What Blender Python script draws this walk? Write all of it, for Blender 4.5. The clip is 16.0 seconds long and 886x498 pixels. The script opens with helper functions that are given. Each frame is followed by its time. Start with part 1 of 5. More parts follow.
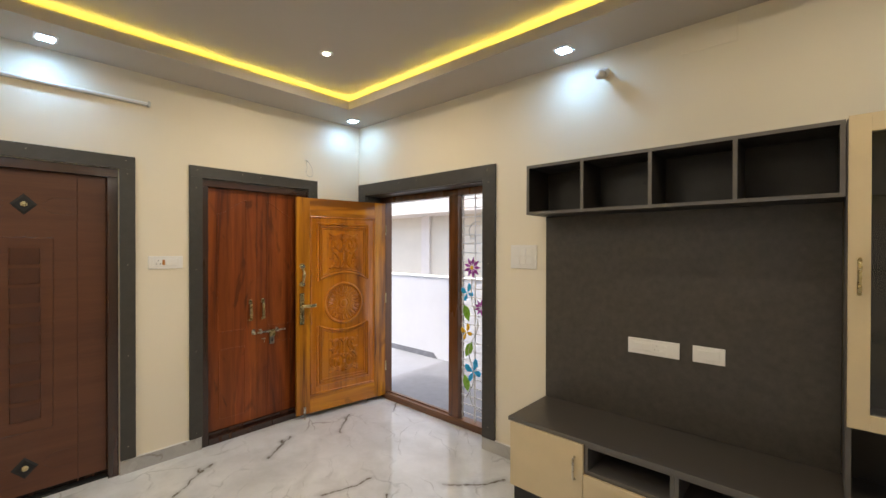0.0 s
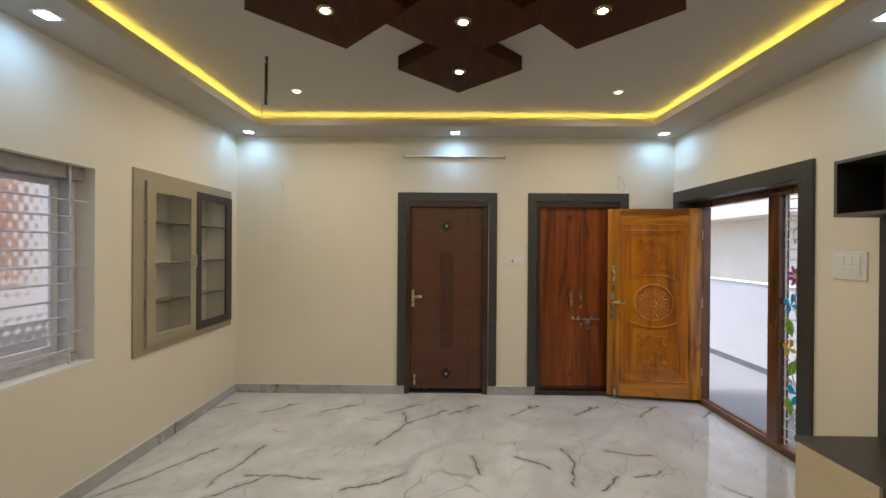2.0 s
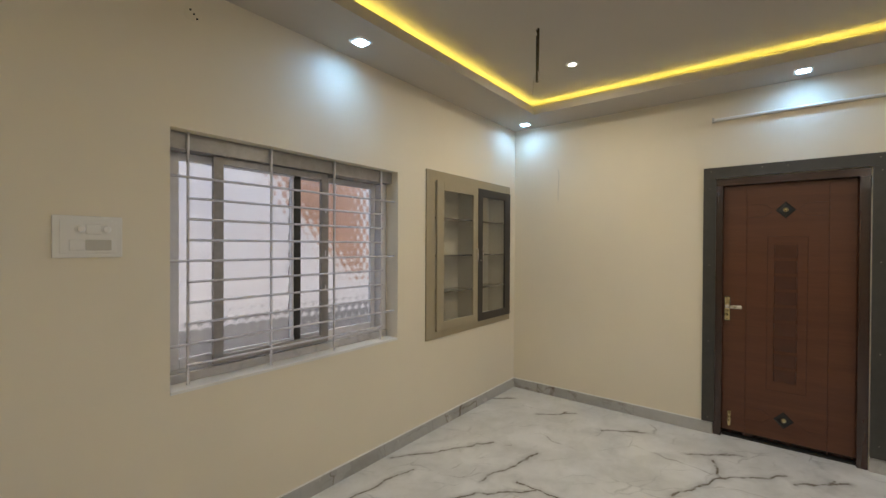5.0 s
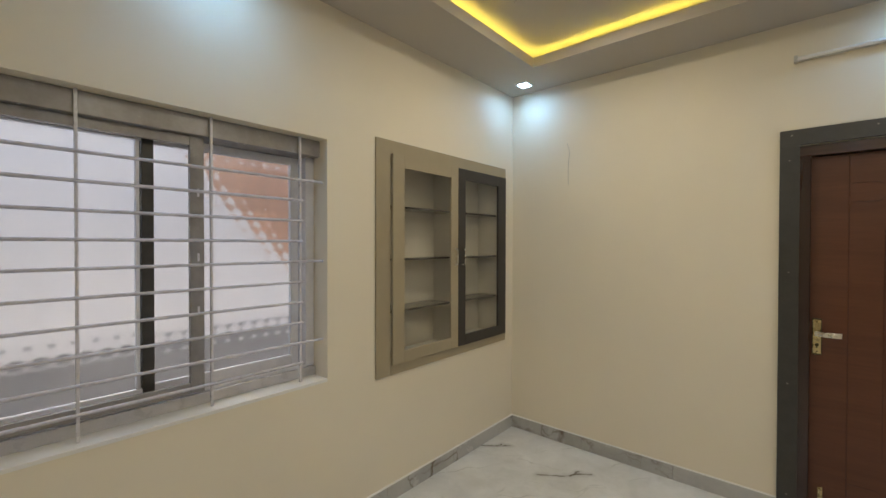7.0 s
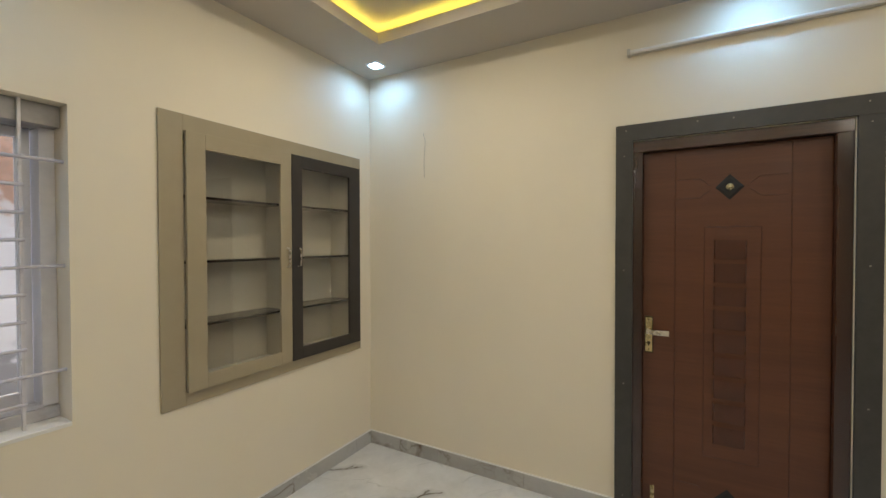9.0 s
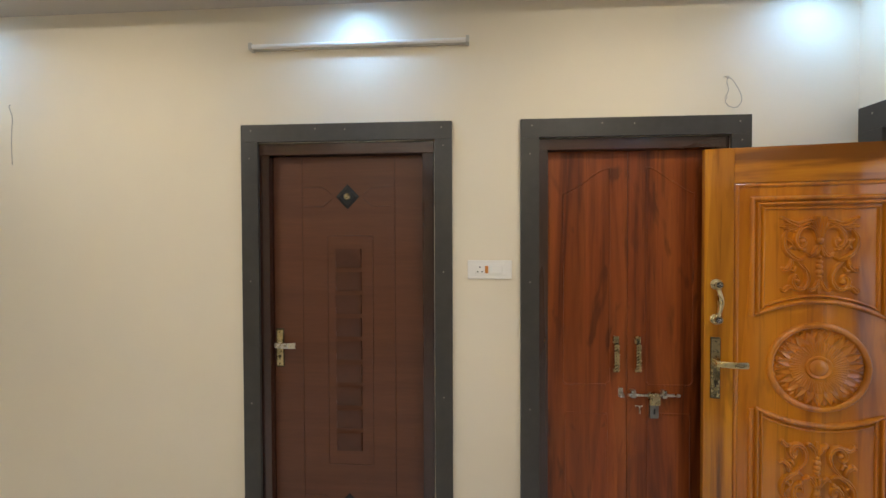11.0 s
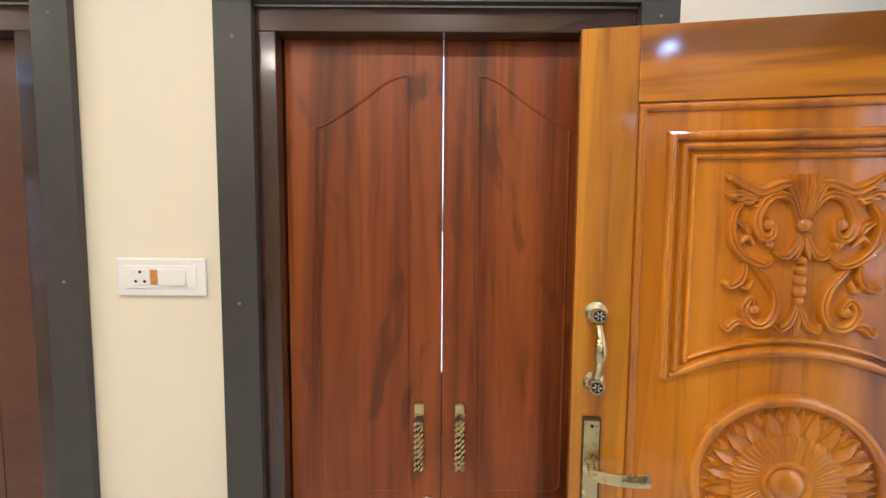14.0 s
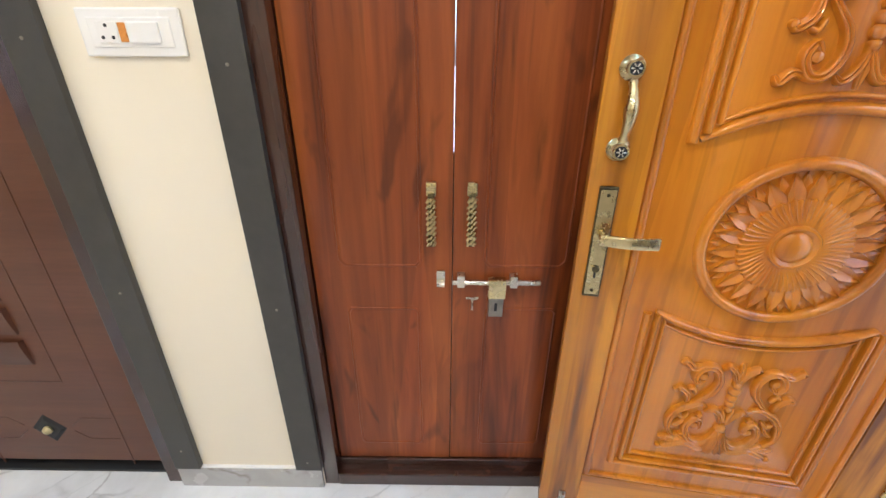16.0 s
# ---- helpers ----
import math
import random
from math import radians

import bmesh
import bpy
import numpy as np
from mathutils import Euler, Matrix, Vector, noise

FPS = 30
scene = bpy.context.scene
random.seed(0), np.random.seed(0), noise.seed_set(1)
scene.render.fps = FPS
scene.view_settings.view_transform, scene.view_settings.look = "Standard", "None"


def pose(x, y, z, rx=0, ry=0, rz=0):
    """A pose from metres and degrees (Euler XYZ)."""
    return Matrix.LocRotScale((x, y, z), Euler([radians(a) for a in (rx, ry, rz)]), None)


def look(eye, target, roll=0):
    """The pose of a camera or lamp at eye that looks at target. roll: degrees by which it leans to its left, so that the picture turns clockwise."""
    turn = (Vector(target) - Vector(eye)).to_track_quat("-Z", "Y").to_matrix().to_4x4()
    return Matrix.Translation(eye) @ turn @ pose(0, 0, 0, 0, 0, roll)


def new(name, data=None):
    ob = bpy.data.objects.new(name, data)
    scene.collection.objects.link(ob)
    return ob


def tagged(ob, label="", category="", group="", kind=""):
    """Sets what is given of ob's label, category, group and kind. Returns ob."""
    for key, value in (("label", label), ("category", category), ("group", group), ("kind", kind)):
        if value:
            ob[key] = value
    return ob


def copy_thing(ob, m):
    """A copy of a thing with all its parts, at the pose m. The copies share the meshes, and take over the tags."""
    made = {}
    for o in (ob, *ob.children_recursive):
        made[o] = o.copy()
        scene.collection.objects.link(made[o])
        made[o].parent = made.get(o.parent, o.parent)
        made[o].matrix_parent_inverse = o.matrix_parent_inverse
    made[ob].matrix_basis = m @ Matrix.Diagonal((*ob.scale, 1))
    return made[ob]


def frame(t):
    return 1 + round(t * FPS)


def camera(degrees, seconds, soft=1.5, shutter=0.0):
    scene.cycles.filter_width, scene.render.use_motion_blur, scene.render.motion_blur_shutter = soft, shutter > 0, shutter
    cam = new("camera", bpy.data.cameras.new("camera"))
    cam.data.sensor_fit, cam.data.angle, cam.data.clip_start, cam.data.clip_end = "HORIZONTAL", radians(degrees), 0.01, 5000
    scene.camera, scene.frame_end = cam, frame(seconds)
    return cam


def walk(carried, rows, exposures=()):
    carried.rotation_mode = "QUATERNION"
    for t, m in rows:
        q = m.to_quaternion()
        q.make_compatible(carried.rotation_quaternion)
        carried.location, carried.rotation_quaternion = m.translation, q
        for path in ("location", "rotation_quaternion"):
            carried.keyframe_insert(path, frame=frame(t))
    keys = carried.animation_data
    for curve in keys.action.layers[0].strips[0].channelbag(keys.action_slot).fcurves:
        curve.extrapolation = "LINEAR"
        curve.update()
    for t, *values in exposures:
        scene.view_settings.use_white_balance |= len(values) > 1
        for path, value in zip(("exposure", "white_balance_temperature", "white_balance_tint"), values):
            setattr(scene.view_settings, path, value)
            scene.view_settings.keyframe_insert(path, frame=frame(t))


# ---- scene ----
cam = camera(93.7, 16.0)
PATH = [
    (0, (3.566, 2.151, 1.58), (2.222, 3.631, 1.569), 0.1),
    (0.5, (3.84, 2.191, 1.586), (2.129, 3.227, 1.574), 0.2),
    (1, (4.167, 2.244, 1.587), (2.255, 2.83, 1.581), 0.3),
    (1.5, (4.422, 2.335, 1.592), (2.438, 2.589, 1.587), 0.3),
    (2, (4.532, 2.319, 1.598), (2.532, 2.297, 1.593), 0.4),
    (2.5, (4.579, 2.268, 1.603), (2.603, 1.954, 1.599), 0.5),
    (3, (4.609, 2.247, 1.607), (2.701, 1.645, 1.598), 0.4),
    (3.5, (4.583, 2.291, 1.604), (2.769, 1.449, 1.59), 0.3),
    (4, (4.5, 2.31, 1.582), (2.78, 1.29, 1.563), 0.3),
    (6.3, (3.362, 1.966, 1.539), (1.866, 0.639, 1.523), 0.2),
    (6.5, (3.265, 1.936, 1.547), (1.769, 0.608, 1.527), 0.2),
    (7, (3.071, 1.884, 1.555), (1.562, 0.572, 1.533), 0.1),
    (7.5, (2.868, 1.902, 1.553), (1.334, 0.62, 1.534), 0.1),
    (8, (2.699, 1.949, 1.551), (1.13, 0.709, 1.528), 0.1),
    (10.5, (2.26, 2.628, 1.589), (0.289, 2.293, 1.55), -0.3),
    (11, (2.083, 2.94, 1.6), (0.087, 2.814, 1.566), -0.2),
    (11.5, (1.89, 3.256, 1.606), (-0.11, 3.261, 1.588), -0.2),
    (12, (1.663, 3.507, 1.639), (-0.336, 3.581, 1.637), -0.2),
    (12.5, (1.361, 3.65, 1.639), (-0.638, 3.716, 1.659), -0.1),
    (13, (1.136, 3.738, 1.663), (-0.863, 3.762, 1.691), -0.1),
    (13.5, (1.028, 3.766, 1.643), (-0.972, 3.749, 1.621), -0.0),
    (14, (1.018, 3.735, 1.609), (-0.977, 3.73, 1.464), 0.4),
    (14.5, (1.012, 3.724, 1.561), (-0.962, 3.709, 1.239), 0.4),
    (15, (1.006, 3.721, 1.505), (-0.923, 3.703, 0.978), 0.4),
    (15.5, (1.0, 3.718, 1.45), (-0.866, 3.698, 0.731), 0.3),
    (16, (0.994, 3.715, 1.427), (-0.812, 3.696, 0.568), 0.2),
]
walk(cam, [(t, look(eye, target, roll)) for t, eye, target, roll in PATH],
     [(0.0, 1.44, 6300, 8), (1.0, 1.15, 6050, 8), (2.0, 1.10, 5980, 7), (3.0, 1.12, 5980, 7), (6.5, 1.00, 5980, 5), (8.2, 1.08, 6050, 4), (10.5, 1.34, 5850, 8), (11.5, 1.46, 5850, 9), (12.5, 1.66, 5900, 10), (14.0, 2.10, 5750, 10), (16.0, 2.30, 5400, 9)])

# ---- light ----
world = bpy.data.worlds.new("world")
scene.world = world
world.use_nodes = True
wn = world.node_tree
sky = wn.nodes.new("ShaderNodeTexSky")
sky.sky_type, sky.sun_disc, sky.sun_elevation, sky.sun_rotation = "NISHITA", False, radians(75), radians(188)
sky.air_density, sky.dust_density, sky.ozone_density = 0.7, 4.0, 0.6
wn.nodes["Background"].inputs["Strength"].default_value = 0.22
wn.links.new(sky.outputs[0], wn.nodes["Background"].inputs["Color"])
sun = new("sun", bpy.data.lights.new("sun", "SUN"))
sun.data.energy, sun.data.angle, sun.data.color = 1.2, radians(3), (1.0, 0.96, 0.90)
sun.matrix_world = look((0, 0, 8), (0.3, 2.15, 0))
COOL, WARM, COVE = (0.38, 0.64, 1.0), (1.0, 0.84, 0.64), (1.0, 0.74, 0.10)
SPOT_W, WARM_W, ACCENT_W, HALL_FILL_W = 0.62, 5.0, 2.2, 3.4


# ---- materials ----
def nodes_of(name, rough, metal=0.0, coat=0.0, coat_rough=0.1):
    m = bpy.data.materials.new(name)
    m.use_nodes = True
    nt = m.node_tree
    b = nt.nodes["Principled BSDF"]
    b.inputs["Roughness"].default_value = rough
    b.inputs["Metallic"].default_value = metal
    b.inputs["Coat Weight"].default_value = coat
    b.inputs["Coat Roughness"].default_value = coat_rough
    return m, nt, b


def node(nt, kind, **values):
    n = nt.nodes.new(kind)
    for key, value in values.items():
        n.inputs[key.replace("_", " ")].default_value = value
    return n


def coords(nt, scale=(1, 1, 1)):
    tc = nt.nodes.new("ShaderNodeTexCoord")
    mp = nt.nodes.new("ShaderNodeMapping")
    mp.inputs["Scale"].default_value = scale
    nt.links.new(tc.outputs["Object"], mp.inputs["Vector"])
    return mp.outputs[0]


def noise_of(nt, vec, scale, detail=4.0, rough=0.55, distort=0.0):
    n = node(nt, "ShaderNodeTexNoise", Scale=scale, Detail=detail, Roughness=rough, Distortion=distort)
    nt.links.new(vec, n.inputs["Vector"])
    return n.outputs["Fac"]


def ramp(nt, fac, stops):
    r = nt.nodes.new("ShaderNodeValToRGB")
    e = r.color_ramp.elements
    while len(e) < len(stops):
        e.new(0.5)
    for el, (p, c) in zip(e, stops):
        el.position, el.color = p, (*c, 1) if len(c) == 3 else c
    nt.links.new(fac, r.inputs[0])
    return r.outputs[0]


def mixed(nt, fac, a, b, mode="MIX"):
    m = nt.nodes.new("ShaderNodeMix")
    m.data_type, m.blend_type = "RGBA", mode
    for sock, v in ((m.inputs[0], fac), (m.inputs[6], a), (m.inputs[7], b)):
        if hasattr(v, "is_linked"):
            nt.links.new(v, sock)
        else:
            sock.default_value = v if isinstance(v, (int, float)) else (*v, 1)
    return m.outputs[2]


def bumped(nt, b, height, strength, distance=0.002):
    n = node(nt, "ShaderNodeBump", Strength=strength, Distance=distance)
    nt.links.new(height, n.inputs["Height"])
    nt.links.new(n.outputs[0], b.inputs["Normal"])


def plain(name, col, rough, metal=0.0, var=0.10, scale=3.0, bump=0.15, bump_scale=120.0, coat=0.0, emit=0.0):
    m, nt, b = nodes_of(name, rough, metal, coat)
    v = coords(nt)
    big = noise_of(nt, v, scale, 5, 0.6)
    small = noise_of(nt, v, bump_scale, 3, 0.6)
    lo = tuple(c * (1 - var) for c in col)
    hi = tuple(min(1, c * (1 + var)) for c in col)
    nt.links.new(ramp(nt, big, ((0.3, lo), (0.7, hi))), b.inputs["Base Color"])
    rr = ramp(nt, big, ((0.3, (max(0.02, rough - 0.06),) * 3), (0.7, (min(1, rough + 0.06),) * 3)))
    nt.links.new(rr, b.inputs["Roughness"])
    if bump:
        bumped(nt, b, small, bump, 0.001)
    if emit:
        b.inputs["Emission Color"].default_value = (*col, 1)
        b.inputs["Emission Strength"].default_value = emit
    return m


def glowing(name, col, strength):
    m, nt, b = nodes_of(name, 0.4)
    b.inputs["Base Color"].default_value = (0.8, 0.8, 0.8, 1)
    b.inputs["Emission Color"].default_value = (*col, 1)
    b.inputs["Emission Strength"].default_value = strength
    return m


def wood(name, dark, mid, light, rough=0.3, coat=0.3, along="z", size=1.0, streak=1.0, knots=0.5, planks=0.0):
    """Timber with long grain along one axis, wide tonal bands, dark streaks and a few knots."""
    m, nt, b = nodes_of(name, rough, 0, coat, 0.12)
    k = {"x": (0.07, 1, 1), "y": (1, 0.07, 1), "z": (1, 1, 0.07)}[along]
    v = coords(nt, tuple(c * size for c in k))
    warp = noise_of(nt, v, 4.0, 3, 0.5)
    bands = noise_of(nt, v, 9.0, 4, 0.6, 0.6)
    fine = noise_of(nt, v, 95.0, 4, 0.7, 0.2)
    dashes = noise_of(nt, coords(nt, tuple(c * size * (1.0 if c == 1 else 1.6) for c in k)), 28.0, 3, 0.55, 0.3)
    col = ramp(nt, bands, ((0.33, dark), (0.47, mid), (0.64, light)))
    col = mixed(nt, mixed(nt, 0.5, fine, (0.5, 0.5, 0.5)), col, mixed(nt, 0.75, col, mid, "MULTIPLY"))
    if planks:
        cells = nt.nodes.new("ShaderNodeTexVoronoi")
        cells.inputs["Scale"].default_value = 1.0
        nt.links.new(coords(nt, tuple((planks if c == 1 else 0.35) for c in k)), cells.inputs["Vector"])
        tone = ramp(nt, cells.outputs["Color"], ((0.0, (0.74, 0.72, 0.70)), (0.5, (0.95, 0.95, 0.95)), (1.0, (1.22, 1.24, 1.26))))
        col = mixed(nt, 1.0, col, tone, "MULTIPLY")
    mark = ramp(nt, dashes, ((0.60, (0, 0, 0)), (0.72, (streak * 0.8,) * 3)))
    col = mixed(nt, mark, col, tuple(c * 0.55 for c in dark))
    hair = noise_of(nt, coords(nt, tuple(size * (1.0 if c == 1 else 0.022) for c in k)), 55.0, 2, 0.5, 0.1)
    col = mixed(nt, ramp(nt, hair, ((0.60, (0, 0, 0)), (0.66, (0.55 * streak,) * 3))), col, tuple(c * 0.6 for c in dark))
    big = noise_of(nt, coords(nt, tuple(c * (1.0 if c == 1 else 5.0) for c in k)), 9.0, 2, 0.5, 1.0)
    spot = ramp(nt, big, ((0.62, (0, 0, 0)), (0.72, (knots * 0.8,) * 3)))
    col = mixed(nt, spot, col, tuple(c * 0.8 for c in dark))
    patch = noise_of(nt, coords(nt, tuple(c * (1.0 if c == 1 else 2.2) for c in k)), 6.5, 4, 0.65, 0.8)
    col = mixed(nt, ramp(nt, patch, ((0.50, (0, 0, 0)), (0.70, (0.42 * streak,) * 3))), col, dark)
    nt.links.new(col, b.inputs["Base Color"])
    rr = ramp(nt, warp, ((0.3, (rough - 0.05,) * 3), (0.7, (rough + 0.08,) * 3)))
    nt.links.new(rr, b.inputs["Roughness"])
    bumped(nt, b, fine, 0.12, 0.0008)
    return m


def veined(name, base, shade, vein, rough=0.08, strength=1.0):
    """Polished marble tile: cloudy ground with broken dark veins at two sizes."""
    m, nt, b = nodes_of(name, rough, 0, 0.0)
    v = coords(nt)
    warp = node(nt, "ShaderNodeTexNoise", Scale=1.3, Detail=5.0, Roughness=0.6)
    nt.links.new(v, warp.inputs["Vector"])
    sub = nt.nodes.new("ShaderNodeVectorMath")
    sub.operation = "MULTIPLY_ADD"
    nt.links.new(warp.outputs["Color"], sub.inputs[0])
    sub.inputs[1].default_value = (0.9, 0.9, 0.3)
    nt.links.new(v, sub.inputs[2])
    w = sub.outputs[0]
    cloud = ramp(nt, noise_of(nt, w, 1.6, 6, 0.62), ((0.32, shade), (0.62, base)))

    def lines(scale, width, mask_scale, lo, hi, stretch):
        mp = nt.nodes.new("ShaderNodeMapping")
        mp.inputs["Scale"].default_value = stretch
        mp.inputs["Rotation"].default_value = (0, 0, radians(35))
        nt.links.new(w, mp.inputs["Vector"])
        vo = nt.nodes.new("ShaderNodeTexVoronoi")
        vo.feature = "DISTANCE_TO_EDGE"
        vo.inputs["Scale"].default_value = scale
        nt.links.new(mp.outputs[0], vo.inputs["Vector"])
        ln = ramp(nt, vo.outputs["Distance"], ((0.0, (1, 1, 1)), (width, (0, 0, 0))))
        mk = ramp(nt, noise_of(nt, v, mask_scale, 4, 0.6), ((lo, (0, 0, 0)), (hi, (1, 1, 1))))
        return mixed(nt, 1.0, ln, mk, "MULTIPLY")

    a = lines(1.0, 0.024, 2.4, 0.42, 0.58, (1.0, 0.5, 1))
    c = lines(2.3, 0.026, 3.0, 0.46, 0.60, (1.0, 0.6, 1))
    d = lines(5.0, 0.030, 1.5, 0.50, 0.66, (1.0, 0.7, 1))
    smudge = lines(1.0, 0.16, 2.6, 0.50, 0.72, (1.0, 0.5, 1))
    both = mixed(nt, 1.0, a, mixed(nt, 0.75, (0, 0, 0), c), "ADD")
    both = mixed(nt, 1.0, both, mixed(nt, 0.35, (0, 0, 0), d), "ADD")
    cloud = mixed(nt, mixed(nt, 0.6, (0, 0, 0), smudge), cloud, tuple(x * 0.55 for x in shade))
    col = mixed(nt, mixed(nt, 1.0, both, (strength,) * 3, "MULTIPLY"), cloud, vein)
    nt.links.new(col, b.inputs["Base Color"])
    nt.links.new(ramp(nt, noise_of(nt, v, 4, 4, 0.6), ((0.35, (rough * 0.7,) * 3), (0.7, (rough * 1.6,) * 3))), b.inputs["Roughness"])
    return m


def veined_floor(name, base, shade, vein, rough):
    """Large polished tiles: cloudy ground, faint slanting veins and a few long broken brown ones."""
    m, nt, b = nodes_of(name, rough)
    v = coords(nt)

    def vec(op, *args):
        n = nt.nodes.new("ShaderNodeVectorMath")
        n.operation = op
        for k, a in enumerate(args):
            sock = n.inputs["Scale"] if op == "SCALE" and k == 1 else n.inputs[k]
            if hasattr(a, "is_linked"):
                nt.links.new(a, sock)
            else:
                sock.default_value = a
        return n.outputs["Value"] if op in ("DOT_PRODUCT", "LENGTH") else n.outputs[0]

    def num(op, *args):
        n = nt.nodes.new("ShaderNodeMath")
        n.operation = op
        for k, a in enumerate(args):
            if hasattr(a, "is_linked"):
                nt.links.new(a, n.inputs[k])
            else:
                n.inputs[k].default_value = a
        return n.outputs[0]

    def jitter(src, scale, amount, detail):
        n = node(nt, "ShaderNodeTexNoise", Scale=scale, Detail=detail, Roughness=0.65)
        nt.links.new(v, n.inputs["Vector"])
        off = vec("MULTIPLY_ADD", n.outputs["Color"], (amount, amount, 0), (-amount / 2, -amount / 2, 0))
        return vec("ADD", src, off)

    flat = vec("MULTIPLY", v, (1, 1, 0))
    wavy = jitter(jitter(flat, 2.6, 0.16, 2.0), 13.0, 0.045, 4.0)
    sep = nt.nodes.new("ShaderNodeSeparateXYZ")
    nt.links.new(wavy, sep.inputs[0])
    com = nt.nodes.new("ShaderNodeCombineXYZ")
    along = num("WRAP", sep.outputs[0], 2.50, 0.05)
    nt.links.new(along, com.inputs[0])
    nt.links.new(num("WRAP", sep.outputs[1], 0.972, 0.365), com.inputs[1])
    tile = com.outputs[0]
    row = nt.nodes.new("ShaderNodeCombineXYZ")
    nt.links.new(along, row.inputs[0])
    nt.links.new(sep.outputs[1], row.inputs[1])
    sheet = row.outputs[0]
    swell = num("MULTIPLY_ADD", noise_of(nt, v, 9.0, 3, 0.6), 2.4, 0.1)

    def stroke(p, x0, y0, x1, y1):
        dx, dy = x1 - x0, y1 - y0
        q = dx * dx + dy * dy
        rel = vec("SUBTRACT", p, (x0, y0, 0))
        t = num("MINIMUM", num("MAXIMUM", vec("DOT_PRODUCT", rel, (dx / q, dy / q, 0)), 0.0), 1.0)
        d = vec("LENGTH", vec("SUBTRACT", rel, vec("SCALE", (dx, dy, 0), t)))
        return num("MULTIPLY", d, swell)

    near = None
    for p, x0, y0, x1, y1 in (
            (tile, 0.53, 0.53, 0.31, 0.81), (tile, 0.40, 0.70, 0.33, 0.74), (sheet, 1.21, 1.74, 0.76, 1.99), (sheet, 0.76, 1.99, 0.44, 2.31), (sheet, 0.76, 1.99, 0.50, 1.90),
            (sheet, 2.42, 0.54, 1.93, 0.78), (sheet, 1.93, 0.78, 1.66, 1.08), (sheet, 1.94, 0.06, 1.28, 0.50), (sheet, 1.80, 0.76, 1.22, 0.84),
            (sheet, 1.25, 3.57, 1.30, 3.92), (sheet, 1.63, 3.66, 1.54, 3.87), (sheet, 1.20, 3.24, 1.46, 3.29), (sheet, 1.46, 3.29, 1.72, 3.20),
            (sheet, 1.36, 2.85, 1.51, 3.10), (sheet, 1.33, 2.50, 1.57, 2.53), (sheet, 1.63, 0.95, 1.68, 1.45), (sheet, 1.82, 1.63, 1.60, 2.05),
            (sheet, 1.72, 4.19, 1.99, 4.51), (sheet, 1.78, 3.36, 1.62, 3.53), (sheet, 2.44, 0.20, 1.98, 0.28)):
        d = stroke(p, x0, y0, x1, y1)
        near = d if near is None else num("MINIMUM", near, d)
    core = ramp(nt, near, ((0.0, (1, 1, 1)), (0.006, (0.75,) * 3), (0.015, (0, 0, 0))))
    halo = ramp(nt, near, ((0.0, (0.40,) * 3), (0.060, (0, 0, 0))))
    broken = ramp(nt, noise_of(nt, v, 17.0, 3, 0.6), ((0.36, (0.25,) * 3), (0.52, (1, 1, 1))))

    def network(scale, width, mask_scale, lo, hi):
        r = nt.nodes.new("ShaderNodeMapping")
        r.inputs["Rotation"].default_value = (0, 0, radians(-143))
        nt.links.new(jitter(wavy, 1.1, 0.5, 3.0), r.inputs["Vector"])
        vo = nt.nodes.new("ShaderNodeTexVoronoi")
        vo.feature = "DISTANCE_TO_EDGE"
        vo.inputs["Scale"].default_value = scale
        nt.links.new(vec("MULTIPLY", r.outputs[0], (0.42, 1, 1)), vo.inputs["Vector"])
        ln = ramp(nt, vo.outputs["Distance"], ((0.0, (1, 1, 1)), (width, (0, 0, 0))))
        return mixed(nt, 1.0, ln, ramp(nt, noise_of(nt, v, mask_scale, 4, 0.6), ((lo, (0, 0, 0)), (hi, (1, 1, 1)))), "MULTIPLY")

    cloud = ramp(nt, noise_of(nt, wavy, 2.2, 6, 0.62), ((0.30, shade), (0.60, base)))
    grey = tuple(0.5 * c for c in shade)
    cloud = mixed(nt, mixed(nt, 0.50, (0, 0, 0), network(1.5, 0.11, 2.2, 0.46, 0.66)), cloud, grey)
    cloud = mixed(nt, mixed(nt, 0.50, (0, 0, 0), network(2.6, 0.014, 1.9, 0.50, 0.62)), cloud, vein)
    cloud = mixed(nt, mixed(nt, 0.42, (0, 0, 0), network(5.5, 0.028, 2.7, 0.50, 0.62)), cloud, grey)
    cloud = mixed(nt, halo, cloud, grey)
    col = mixed(nt, mixed(nt, 1.0, core, broken, "MULTIPLY"), cloud, vein)
    nt.links.new(col, b.inputs["Base Color"])
    nt.links.new(ramp(nt, noise_of(nt, v, 4, 4, 0.6), ((0.35, (rough * 0.7,) * 3), (0.7, (rough * 1.6,) * 3))), b.inputs["Roughness"])
    return m


